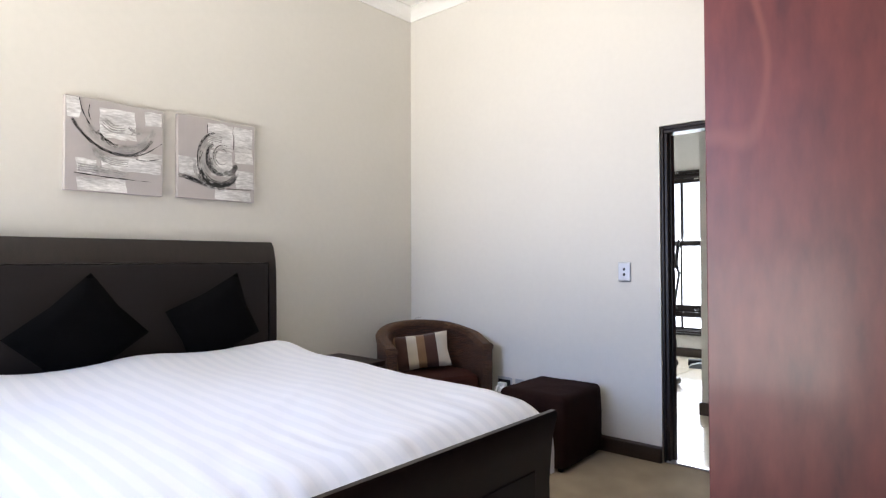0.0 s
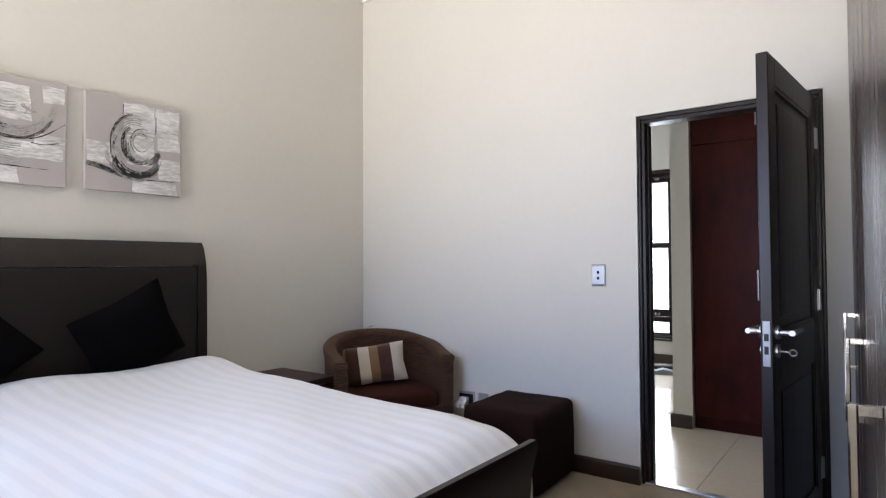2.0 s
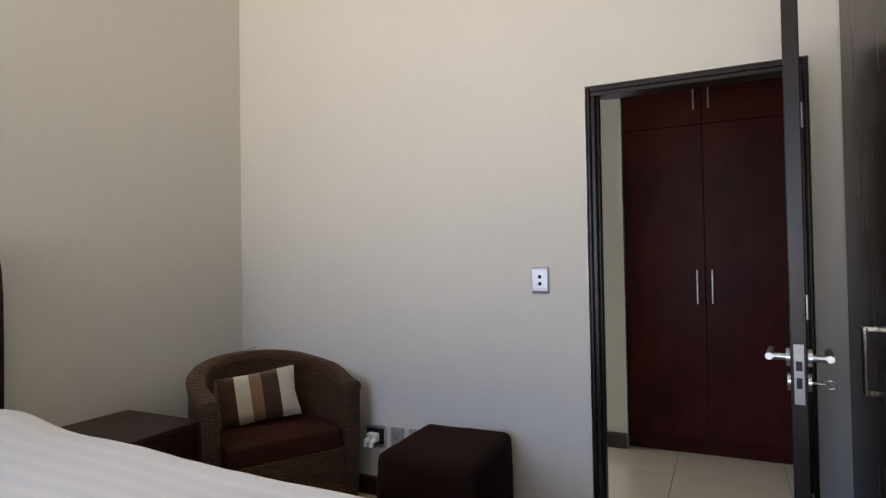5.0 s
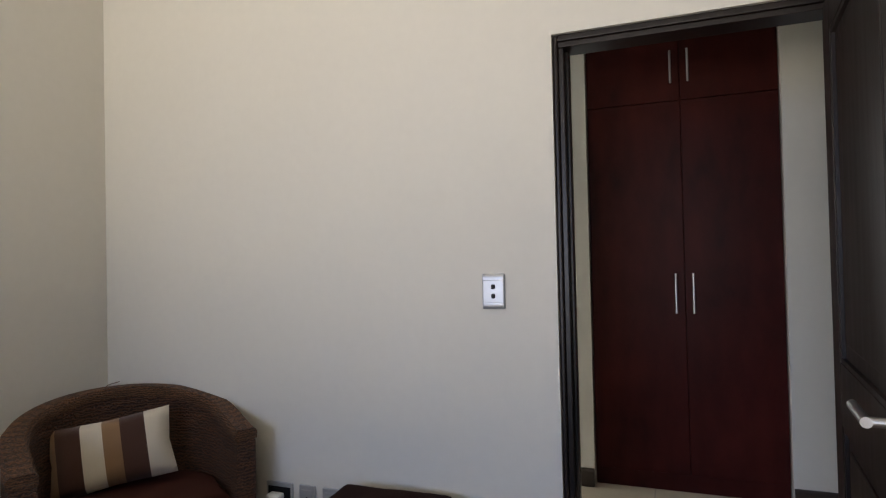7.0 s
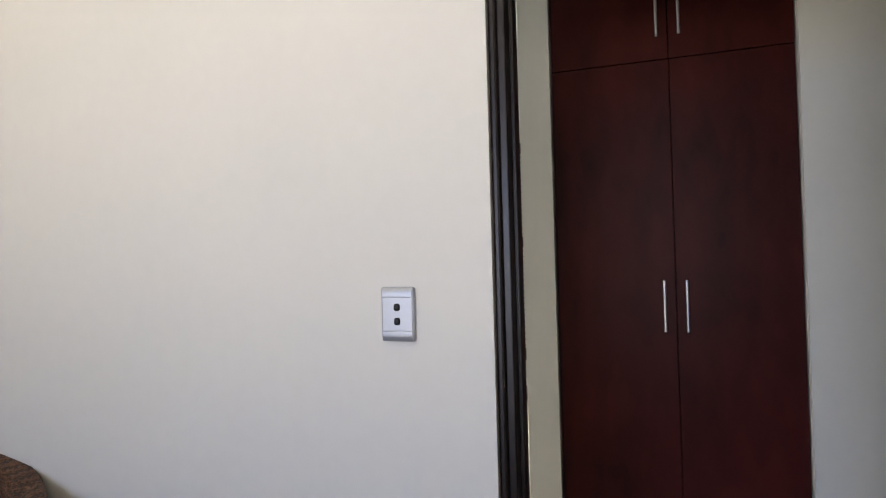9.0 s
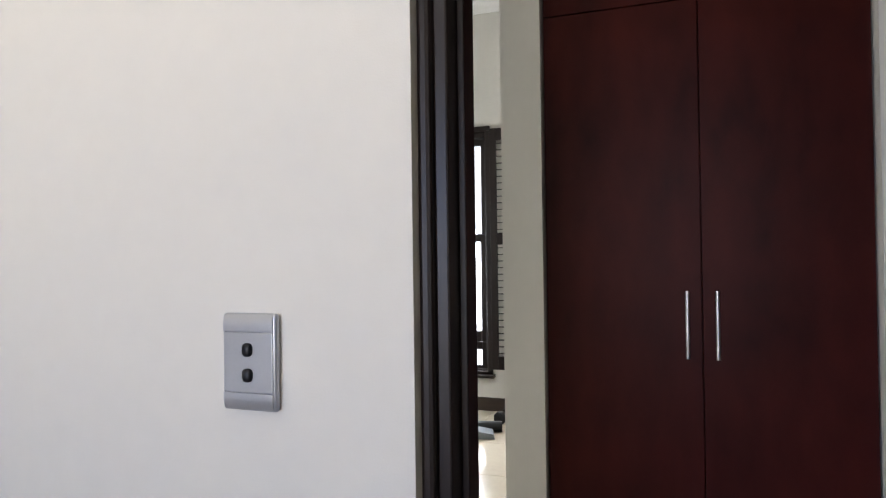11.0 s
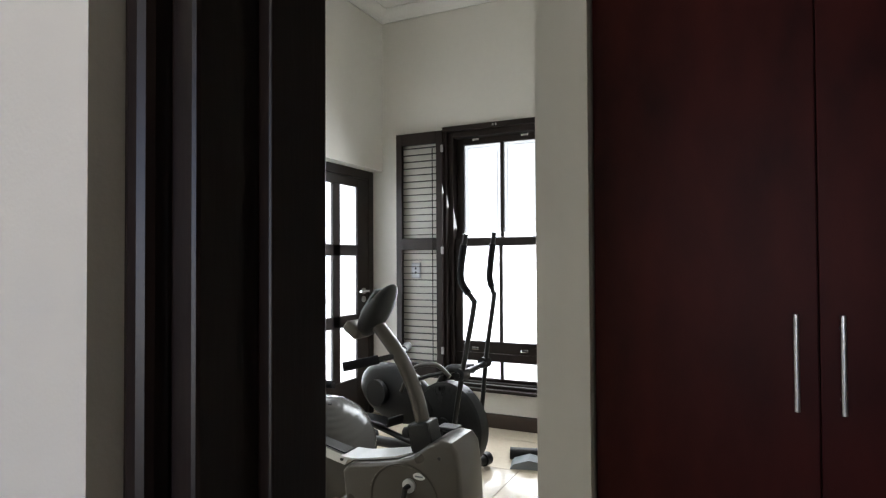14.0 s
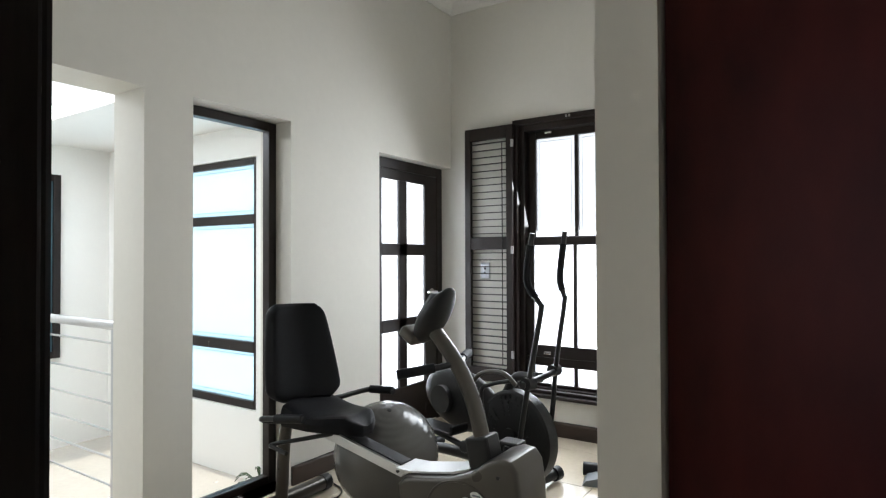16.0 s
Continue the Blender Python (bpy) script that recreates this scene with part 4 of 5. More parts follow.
def switch_plate(m, label, gang=2, plate=SILVERPL):
    """Two-lever wall switch in a curved silver surround. Local: x right, z up, y towards the wall."""
    s = thing("light_switch", label, "switch", m)
    part("surround", rbox(bmesh.new(), (-0.043, -0.0115, -0.0655), (0.043, 0.0, 0.0655), 0.0055, 4), SILVERPL, s, "", True)
    part("face_plate", rbox(bmesh.new(), (-0.0385, -0.0140, -0.0405), (0.0385, -0.009, 0.0405), 0.0012, 2), plate, s)
    for sg in (1, -1):
        o = bmesh.new()
        prof = [(-0.009, 0.0412), (-0.0145, 0.0412), (-0.0150, 0.048), (-0.0142, 0.055), (-0.0120, 0.0612), (-0.009, 0.0648)]
        a = [o.verts.new((-0.0385, y, sg * z)) for y, z in prof]
        e = [o.verts.new((0.0385, y, sg * z)) for y, z in prof]
        o.faces.new(a)
        o.faces.new(e[::-1])
        for k in range(len(prof)):
            o.faces.new((a[k], a[(k + 1) % len(prof)], e[(k + 1) % len(prof)], e[k]))
        part("end_cap", o, SILVERPL, s, "", True)
    for k in range(gang):
        z = 0.017 - 0.034 * k if gang > 1 else 0.0
        part("rocker", rbox(bmesh.new(), (-0.0078, -0.020, z - 0.0092), (0.0078, -0.010, z + 0.0092), 0.0062, 4), BLACKPL, s, "small black rocker", True)


switch_plate(pose(1.946, -0.001, 1.187), "silver two-lever light switch on the cream wall")


def sockets():
    for k, (x0, x1) in enumerate(((0.925, 1.055), (1.088, 1.165), (1.20, 1.277))):
        s = thing("wall_socket", "silver wall socket plate low on the cream wall", "socket", pose((x0 + x1) / 2, -0.001, 0.325), "sockets by the pouf")
        w = (x1 - x0) / 2
        part("surround", rbox(bmesh.new(), (-w, -0.010, -0.060), (w, 0, 0.060), 0.003), SILVERPL, s)
        part("face_plate", rbox(bmesh.new(), (-w + 0.01, -0.013, -0.042), (w - 0.01, -0.009, 0.042), 0.001, 1), BLACKPL if k == 0 else SILVERPL, s)
        for i in range(3):
            a = 2 * math.pi * i / 3 + math.pi / 2
            bm = bmesh.new()
            sweep(bm, [(0.011 * math.cos(a), -0.0125, 0.011 * math.sin(a)), (0.011 * math.cos(a), -0.0138, 0.011 * math.sin(a))], 0.004, 10)
            part("pin_hole", bm, BLACKPL, s)
    a = thing("plug_adaptor", "white plug adaptor pushed into the wall socket", "plug", pose(0.99, -0.016, 0.318))
    bm = bmesh.new()
    rbox(bm, (-0.035, -0.045, -0.02), (0.03, 0.0, 0.03), 0.008, 3)
    part("adaptor_body", bm, WHITEPL, a, "", True)
    bm = bmesh.new()
    for x in (-0.018, 0.02):
        sweep(bm, [(x, -0.045, 0.0), (x, -0.075, -0.006), (x, -0.08, -0.03)], 0.014, 12)
    part("plug", bm, WHITEPL, a, "", True)


sockets()

# ---- gym ----
PANE = glass_mat("bright_frosted_pane", (0.97, 0.98, 1.0), 0.25, frost=0.35)
STAIRPANE = glass_mat("bluish_frosted_pane", (0.56, 0.68, 0.73), 0.3, frost=0.5)
ETCH = mat("pale_etched_line", (0.42, 0.44, 0.47), 0.6)
GREYLINE = mat("grey_etched_line", (0.20, 0.22, 0.24), 0.6)


def frame_bars(bm, axis, w0, w1, bars):
    """Timber bars in a wall's plane, each (u0, u1, z0, z1), w0 to w1 deep."""
    for u0, u1, z0, z1 in bars:
        a, e = ((w0, u0, z0), (w1, u1, z1)) if axis == "x" else ((u0, w0, z0), (u1, w1, z1))
        rbox(bm, a, e, 0.003, 1)
    return bm


def gym_window():
    w = thing("window_gym", "tall dark timber sash window with six bright panes", "window", kind="structure")
    bm = frame_bars(bmesh.new(), "y", 4.215, 4.262, [(0.33, 0.37, 0.31, 2.39), (1.21, 1.25, 0.31, 2.39), (0.33, 1.25, 2.392, 2.432), (0.33, 1.25, 0.30, 0.335)])
    part("architrave", bm, DARKWOOD, w)
    bm = frame_bars(bmesh.new(), "y", 4.262, 4.40, [(0.332, 0.41, 0.34, 2.40), (1.19, 1.248, 0.34, 2.40), (0.41, 1.19, 2.345, 2.425), (0.41, 1.19, 0.315, 0.345)])
    part("window_frame", bm, DARKWOOD, w)
    up = part("upper_sash", frame_bars(bmesh.new(), "y", 4.335, 4.375, [(0.41, 0.475, 1.455, 2.343), (1.14, 1.19, 1.455, 2.343), (0.475, 1.14, 2.289, 2.343), (0.475, 1.14, 1.455, 1.515),
                                                             (0.797, 0.825, 1.515, 2.289)]), DARKWOOD, w)
    lo = part("lower_sash", frame_bars(bmesh.new(), "y", 4.295, 4.332, [(0.41, 0.475, 0.575, 1.508), (1.14, 1.19, 0.575, 1.508), (0.475, 1.14, 1.445, 1.508), (0.475, 1.14, 0.575, 0.668),
                                                             (0.797, 0.825, 0.668, 1.445)]), DARKWOOD, w)
    fx = part("bottom_light", frame_bars(bmesh.new(), "y", 4.30, 4.34, [(0.41, 0.475, 0.347, 0.573), (1.14, 1.19, 0.347, 0.573), (0.475, 1.14, 0.508, 0.573), (0.475, 1.14, 0.347, 0.372),
                                                             (0.797, 0.825, 0.372, 0.508)]), DARKWOOD, w)
    for host, y, z0, z1 in ((up, 4.355, 1.515, 2.289), (lo, 4.315, 0.668, 1.445), (fx, 4.32, 0.372, 0.508)):
        for x0, x1 in ((0.475, 0.797), (0.825, 1.14)):
            p = part("pane", box(bmesh.new(), (x0, y - 0.002, z0), (x1, y + 0.002, z1)), PANE, host, "frosted pane white with daylight")
            p.visible_shadow = False
            if z1 - z0 > 0.3:
                bm = bmesh.new()
                for u0, u1, a, e in ((x0 + 0.03, x1 - 0.03, z0 + 0.030, z0 + 0.034), (x0 + 0.03, x1 - 0.03, z1 - 0.026, z1 - 0.022),
                                     (x0 + 0.028, x0 + 0.031, z0 + 0.034, z1 - 0.026), (x1 - 0.031, x1 - 0.028, z0 + 0.034, z1 - 0.026)):
                    box(bm, (u0, y - 0.0045, a), (u1, y - 0.003, e))
                part("etched_line", bm, ETCH, host, "thin grey border line on the pane")
    for x in (0.56, 0.98):
        for y, z in ((4.33, 2.318), (4.29, 0.60)):
            part("sash_lift", rbox(bmesh.new(), (x, y - 0.012, z), (x + 0.06, y + 0.004, z + 0.022), 0.003), CHROME, w, "small steel sash lift")
    for x in (0.775, 0.80):
        part("catch", rbox(bmesh.new(), (x, 4.208, 2.402), (x + 0.014, 4.217, 2.420), 0.002), STEEL, w)
    part("window_sill", rbox(bmesh.new(), (0.31, 4.17, 0.285), (1.27, 4.262, 0.31), 0.005), DARKWOOD, w)


gym_window()


def shutter():
    """Louvred panel folded back on the wall. Local x from hinge outwards."""
    s = thing("window_shutter", "dark louvred wooden shutter folded back on the wall", "shutter", pose(0.345, 4.181, 0.36), "gym window shutters")
    w, h, t = 0.435, 2.04, 0.032
    for x0, x1 in ((-0.055, 0.0), (-w, -w + 0.055)):
        part("stile", rbox(bmesh.new(), (x0, 0, 0), (x1, t, h), 0.003), DARKWOOD, s)
    for z0, z1 in ((0, 0.11), (1.055, 1.155), (h - 0.10, h)):
        part("rail", rbox(bmesh.new(), (-w + 0.055, 0, z0), (-0.055, t, z1), 0.003), DARKWOOD, s)
    me = None
    for z0, z1 in ((0.11, 1.055), (1.155, h - 0.10)):
        n = int((z1 - z0) / 0.053)
        for k in range(n):
            z = z0 + (k + 0.5) * (z1 - z0) / n
            if me is None:
                bm = bmesh.new()
                rbox(bm, (-w + 0.056, -0.016, -0.003), (-0.056, 0.016, 0.003), 0.002, 1, Matrix.Rotation(radians(2), 4, "X"))
                ob = part("slat", bm, DARKWOOD, s)
                me = ob.data
            else:
                ob = new("slat", me)
                ob.parent = s
            ob.location = (0, t / 2, z)
    part("tilt_rod", sweep(bmesh.new(), [(-0.085, -0.008, 0.14), (-0.085, -0.008, h - 0.14)], 0.004, 8), DARKWOOD, s)
    for z in (0.20, 1.02, 1.86):
        part("hinge", rbox(bmesh.new(), (-0.012, -0.006, z), (0.012, 0.003, z + 0.06), 0.002), STEEL, s, "steel shutter hinge")
    return s


sh = shutter()
copy_thing(sh, pose(1.69, 4.181, 0.36))
switch_plate(pose(0.073, 4.239, 1.243), "silver switch plate behind the louvred shutter", 2)


def glazed_door():
    d = thing("door_balcony", "dark timber glazed door with six bright panes, closed", "door", kind="structure")
    bm = frame_bars(bmesh.new(), "x", -0.42, -0.355, [(3.292, 3.36, 0, 2.106), (4.165, 4.238, 0, 2.106), (3.36, 4.165, 2.03, 2.106)])
    part("frame", bm, DARKWOOD, d)
    lf = part("leaf", frame_bars(bmesh.new(), "x", -0.405, -0.363, [(3.363, 3.445, 0.01, 2.028), (4.00, 4.162, 0.01, 2.028), (3.445, 4.0, 1.95, 2.028), (3.445, 4.0, 0.01, 0.345),
                                                         (3.445, 4.0, 1.37, 1.46), (3.445, 4.0, 0.785, 0.88), (3.655, 3.755, 0.345, 1.95)]), DARKWOOD, d)
    for y0, y1 in ((3.445, 3.655), (3.755, 4.0)):
        for z0, z1 in ((0.345, 0.785), (0.88, 1.37), (1.46, 1.95)):
            p = part("pane", box(bmesh.new(), (-0.386, y0, z0), (-0.382, y1, z1)), PANE, lf, "frosted pane white with daylight")
            p.visible_shadow = False
            bm = bmesh.new()
            for u0, u1, a, e in ((y0 + 0.02, y1 - 0.02, z0 + 0.028, z0 + 0.031), (y0 + 0.02, y1 - 0.02, z1 - 0.026, z1 - 0.023), (y1 - 0.025, y1 - 0.022, z0 + 0.031, z1 - 0.026)):
                box(bm, (-0.381, u0, a), (-0.3795, u1, e))
            part("etched_line", bm, ETCH, lf, "thin grey border line on the pane")
    bm = bmesh.new()
    sweep(bm, [(-0.363, 4.085, 1.07), (-0.350, 4.085, 1.07)], 0.026, 18)
    sweep(bm, [(-0.363, 4.085, 1.07), (-0.305, 4.085, 1.07)], 0.009, 10)
    sweep(bm, [(-0.308, 4.09, 1.07), (-0.308, 3.965, 1.07)], 0.010, 12)
    part("lever_handle", bm, STEEL, lf, "brushed steel lever handle", True)
    part("escutcheon", sweep(bmesh.new(), [(-0.363, 4.085, 1.00), (-0.352, 4.085, 1.00)], 0.026, 18), STEEL, lf, "", True)


glazed_door()


def inner_window():
    w = thing("window_inner", "tall fixed inner window in a dark timber frame", "window", kind="structure")
    bm = frame_bars(bmesh.new(), "x", -0.445, -0.385, [(1.822, 1.87, 0.004, 2.168), (2.408, 2.463, 0.004, 2.168), (1.87, 2.408, 2.116, 2.168), (1.87, 2.408, 0.004, 0.05)])
    part("window_frame", bm, DARKWOOD, w)
    p = part("pane", box(bmesh.new(), (-0.418, 1.87, 0.05), (-0.412, 2.408, 2.116)), GLASS, w, "clear glass pane")
    p.visible_shadow = False


inner_window()


def stair_window():
    w = thing("window_stair", "large dark framed stair window with frosted panes", "window", kind="structure")
    x0, x1 = -2.648, -1.302
    rows = ((0.162, 0.225), (0.605, 0.690), (1.625, 1.70), (2.095, 2.148))
    bm = frame_bars(bmesh.new(), "y", 3.075, 3.14, [(x0, x0 + 0.06, 0.162, 2.148), (x1 - 0.06, x1, 0.162, 2.148)] + [(x0 + 0.06, x1 - 0.06, a, e) for a, e in rows])
    part("window_frame", bm, DARKWOOD, w)
    for (a, e), (c, f) in zip(rows, rows[1:]):
        p = part("pane", box(bmesh.new(), (x0 + 0.06, 3.105, e), (x1 - 0.06, 3.109, c)), STAIRPANE, w, "frosted bluish pane with a clear border line")
        p.visible_shadow = False
        for z in (e + 0.03, c - 0.03):
            part("etched_line", box(bmesh.new(), (x0 + 0.07, 3.102, z), (x1 - 0.09, 3.1045, z + 0.005)), GREYLINE, p)


stair_window()
b = bmesh.new()
for a, e in (((-9, 6.4, -3.0), (6, 6.5, 8)), ((-9.1, 3.6, -3.0), (-9.0, 6.4, 8))):
    box(b, a, e)
tagged(finish("backdrop", b, DAYGLOW), "hazy bright outdoors beyond the windows", "backdrop", kind="structure")


def railing():
    r = thing("stair_railing", "brushed steel railing with thin horizontal bars", "railing", pose(0, 1.62, 0))
    part("top_rail", sweep(bmesh.new(), [(-3.49, 0, 1.01), (-0.555, 0, 1.01)], 0.025, 16), STEEL, r, "", True)
    for z in (0.917, 0.754, 0.606, 0.467, 0.331, 0.19):
        part("bar", sweep(bmesh.new(), [(-3.49, 0, z), (-0.60, 0, z)], 0.006, 8), STEEL, r, "", True)
    for x in (-0.61, -1.75, -2.9):
        part("post", rbox(bmesh.new(), (x - 0.012, -0.02, 0.0), (x + 0.012, 0.02, 0.99), 0.003), STEEL, r)


railing()


def landing_window():
    w = thing("window_landing", "narrow dark framed window on the white landing wall", "window", kind="structure")
    bm = frame_bars(bmesh.new(), "x", -3.498, -3.46, [(1.99, 2.04, 0.45, 2.12), (2.54, 2.60, 0.45, 2.12), (2.04, 2.54, 2.06, 2.12), (2.04, 2.54, 0.45, 0.51)])
    part("window_frame", bm, DARKWOOD, w)
    part("pane", box(bmesh.new(), (-3.497, 2.04, 0.51), (-3.488, 2.54, 2.06)), STAIRPANE, w)


landing_window()


def bedroom_window():
    w = thing("window_bedroom", "wide dark timber bedroom window", "window", kind="structure")
    bm = frame_bars(bmesh.new(), "y", -5.42, -5.37, [(0.252, 0.31, 0.502, 2.348), (3.39, 3.448, 0.502, 2.348), (0.31, 3.39, 2.29, 2.348), (0.31, 3.39, 0.502, 0.56), (1.30, 1.34, 0.56, 2.29), (2.36, 2.40, 0.56, 2.29)])
    part("window_frame", bm, DARKWOOD, w)


bedroom_window()


def fern():
    """Potted plant on the half-landing; each leaf a narrow bent blade."""
    rnd = random.Random(4)
    p = thing("potted_plant", "small dark-leaved plant in a dark pot on the half-landing", "plant", pose(-0.80, 2.72, -0.38))
    part("pot", lathe(bmesh.new(), [(0.06, 0), (0.085, 0.10), (0.09, 0.13), (0.08, 0.13), (0.075, 0.11)], 20), BLACKPL, p, "", True)
    for k in range(26):
        a, L, up = rnd.uniform(0, 6.28), rnd.uniform(0.10, 0.19), rnd.uniform(0.05, 0.16)
        bm = bmesh.new()
        vs = []
        for i in range(6):
            t = i / 5
            w = 0.016 * math.sin(math.pi * min(1, t * 0.92 + 0.08))
            r, z = 0.02 + L * t, 0.12 + up * math.sin(t * 2.2) + 0.02
            c, s = math.cos(a), math.sin(a)
            vs.append((bm.verts.new((r * c - w * s, r * s + w * c, z)), bm.verts.new((r * c, r * s, z - 0.006)), bm.verts.new((r * c + w * s, r * s - w * c, z))))
        for u, v in zip(vs, vs[1:]):
            bm.faces.new((u[0], u[1], v[1], v[0]))
            bm.faces.new((u[1], u[2], v[2], v[1]))
        part("leaf", bm, LEAF, p, "", True)


LEAF = mat("dark_leaf", (0.03, 0.06, 0.02), 0.45, vary=0.3, scale=20)
fern()


def recumbent_bike():
    """Local x runs from the seat to the front, y to the rider's left."""
    b_ = thing("recumbent_exercise_bike", "grey and black recumbent exercise bike with a padded seat", "exercise bike", pose(0.0, 2.2, 0))
    part("rear_stabiliser", sweep(bmesh.new(), [(-0.05, -0.30, 0.045), (-0.05, 0.32, 0.045)], 0.040, 16), GREYGUN, b_, "", True)
    for y in (-0.33, 0.31):
        part("end_cap", sweep(bmesh.new(), [(-0.05, y, 0.045), (-0.05, y + 0.05, 0.045)], 0.045, 16), BLACKPL, b_, "", True)
    part("rear_post", sweep(bmesh.new(), smooth_line([(-0.035, 0, 0.05), (-0.02, 0, 0.30), (0.01, 0, 0.47), (0.10, 0, 0.515), (0.22, 0, 0.50)]), 0.036, 14, True, 0.8), GREYGUN, b_, "grey painted steel post", True)
    bm = bmesh.new()
    extrude_outline(bm, [(0.14, 0.500), (0.14, 0.549), (0.833, 0.400), (0.806, 0.362)], -0.048, 0.048)
    part("seat_rail", bm, RAILSILVER, b_, "pale silver aluminium seat rail")
    bm = bmesh.new()
    extrude_outline(bm, [(0.145, 0.549), (0.145, 0.556), (0.80, 0.415), (0.80, 0.408)], -0.034, 0.044)
    part("rail_track", bm, BLACKPL, b_)
    part("rail_bolt", sweep(bmesh.new(), [(0.792, -0.048, 0.388), (0.792, -0.054, 0.388)], 0.009, 12), BLACKMET, b_)
    # seat pad: rounded saddle with a raised back edge
    o = bmesh.new()
    n = 22
    top, bot = [], []
    for i in range(n + 1):
        u = i / n
        x = 0.14 + 0.43 * u
        half = 0.185 * (1 - 0.55 * max(0, u - 0.45) ** 1.3 / 0.55 ** 1.3) * min(1, (1 - u) * 7 + 0.45) * min(1, u * 8 + 0.7)
        tr, br = [], []
        for k in range(n + 1):
            v = k / n * 2 - 1
            e = (1 - abs(v) ** 5)
            z = 0.558 + (0.036 + 0.035 * (1 - u) ** 2 - 0.03 * math.exp(-((u - 0.45) / 0.25) ** 2) + 0.02 * v * v) * e ** 0.4
            z -= 0.05 * max(0, u - 0.85) / 0.15
            tr.append(o.verts.new((x, v * half, z)))
            br.append(o.verts.new((x, v * half * 0.93, 0.520 - 0.02 * max(0, u - 0.85) / 0.15)))
        top.append(tr)
        bot.append(br)
    for i in range(n):
        for k in range(n):
            o.faces.new((top[i][k], top[i + 1][k], top[i + 1][k + 1], top[i][k + 1]))
            o.faces.new((bot[i][k], bot[i][k + 1], bot[i + 1][k + 1], bot[i + 1][k]))
        o.faces.new((top[i][0], bot[i][0], bot[i + 1][0], top[i + 1][0]))
        o.faces.new((top[i][n], top[i + 1][n], bot[i + 1][n], bot[i][n]))
    for e in (0, n):
        for k in range(n):
            o.faces.new((top[e][k], top[e][k + 1], bot[e][k + 1], bot[e][k]))
    part("seat", o, VINYL, b_, "black vinyl seat pad", True)
    part("seat_bracket", rbox(bmesh.new(), (0.20, -0.07, 0.49), (0.44, 0.07, 0.525), 0.01), BLACKMET, b_)
    # back rest
    o = bmesh.new()
    n = 28
    ft, bk = [], []
    for i in range(n + 1):
        u = i / n
        half = (0.205 - 0.07 * u ** 1.5) * min(1, 0.80 + 1.6 * u) * max(0.30, 1 - abs(2 * u - 1) ** 12) ** 0.35
        a, c = [], []
        for k in range(n + 1):
            v = k / n * 2 - 1
            e = max(0.0, (1 - v ** 8) * (1 - abs(2 * u - 1) ** 8)) ** 0.4
            bow = 0.03 * v * v + 0.05 * v
            x = 0.120 - 0.085 * u + bow
            a.append(o.verts.new((x + 0.04 * e + 0.008, v * half, 0.612 + 0.497 * u)))
            c.append(o.verts.new((x - 0.03 * e - 0.008, v * half, 0.612 + 0.497 * u)))
        ft.append(a)
        bk.append(c)
    for i in range(n):
        for k in range(n):
            o.faces.new((ft[i][k], ft[i][k + 1], ft[i + 1][k + 1], ft[i + 1][k]))
            o.faces.new((bk[i][k], bk[i + 1][k], bk[i + 1][k + 1], bk[i][k + 1]))
        o.faces.new((ft[i][0], ft[i + 1][0], bk[i + 1][0], bk[i][0]))
        o.faces.new((ft[i][n], bk[i][n], bk[i + 1][n], ft[i + 1][n]))
    for e in (0, n):
        for k in range(n):
            o.faces.new((ft[e][k], ft[e][k + 1], bk[e][k + 1], bk[e][k]))
    part("backrest", o, VINYL, b_, "tall black vinyl backrest", True)
    for y in (-0.09, 0.09):
        part("backrest_support", sweep(bmesh.new(), smooth_line([(0.27, y, 0.51), (0.16, y, 0.53), (0.115, y, 0.64), (0.095, y, 0.80)]), 0.014, 10), BLACKMET, b_, "", True)
    for y, pts in ((0.27, [(0.12, 0.05, 0.52), (0.05, 0.22, 0.545), (0.16, 0.27, 0.582), (0.36, 0.27, 0.645), (0.51, 0.27, 0.655)]),
                   (-0.27, [(0.12, -0.05, 0.51), (0.10, -0.20, 0.545), (0.11, -0.25, 0.566), (0.22, -0.255, 0.585), (0.40, -0.255, 0.609)])):
        arm = part("side_handle", sweep(bmesh.new(), smooth_line(pts), 0.014, 10), BLACKMET, b_, "", True)
        p, q = Vector(pts[-2]), Vector(pts[-1])
        part("grip", sweep(bmesh.new(), [p, q], 0.021, 14), VINYL, arm, "black foam grip", True)
    part("adjust_lever", sweep(bmesh.new(), smooth_line([(0.40, -0.03, 0.49), (0.24, -0.12, 0.455), (0.11, -0.19, 0.425), (0.16, -0.20, 0.415), (0.23, -0.20, 0.405)]), 0.011, 8), BLACKMET, b_, "", True)
    # drive shroud
    prof = [(0.80, 0.02), (0.84, 0.13), (0.86, 0.25), (0.845, 0.365), (0.88, 0.40), (0.98, 0.415), (1.11, 0.44), (1.21, 0.48), (1.29, 0.54), (1.345, 0.562), (1.395, 0.556),
            (1.425, 0.52), (1.440, 0.42), (1.450, 0.20), (1.43, 0.02)]
    o = bmesh.new()
    extrude_outline(o, prof, -0.125, 0.125)
    bmesh.ops.bevel(o, geom=[e for e in o.edges if abs(e.verts[0].co.y - e.verts[1].co.y) < 1e-5], offset=0.02, segments=3, profile=0.5, affect="EDGES")
    part("shroud", o, GREYGUN, b_, "gunmetal plastic drive housing", True)
    bm = bmesh.new()
    extrude_outline(bm, [(0.80, 0.402), (0.88, 0.404), (0.98, 0.419), (1.11, 0.444), (1.18, 0.470), (1.18, 0.478), (1.10, 0.452), (0.97, 0.427), (0.88, 0.412), (0.80, 0.410)], -0.075, 0.075)
    part("shroud_top", bm, RAILSILVER, b_, "pale silver top trim")
    bm = bmesh.new()
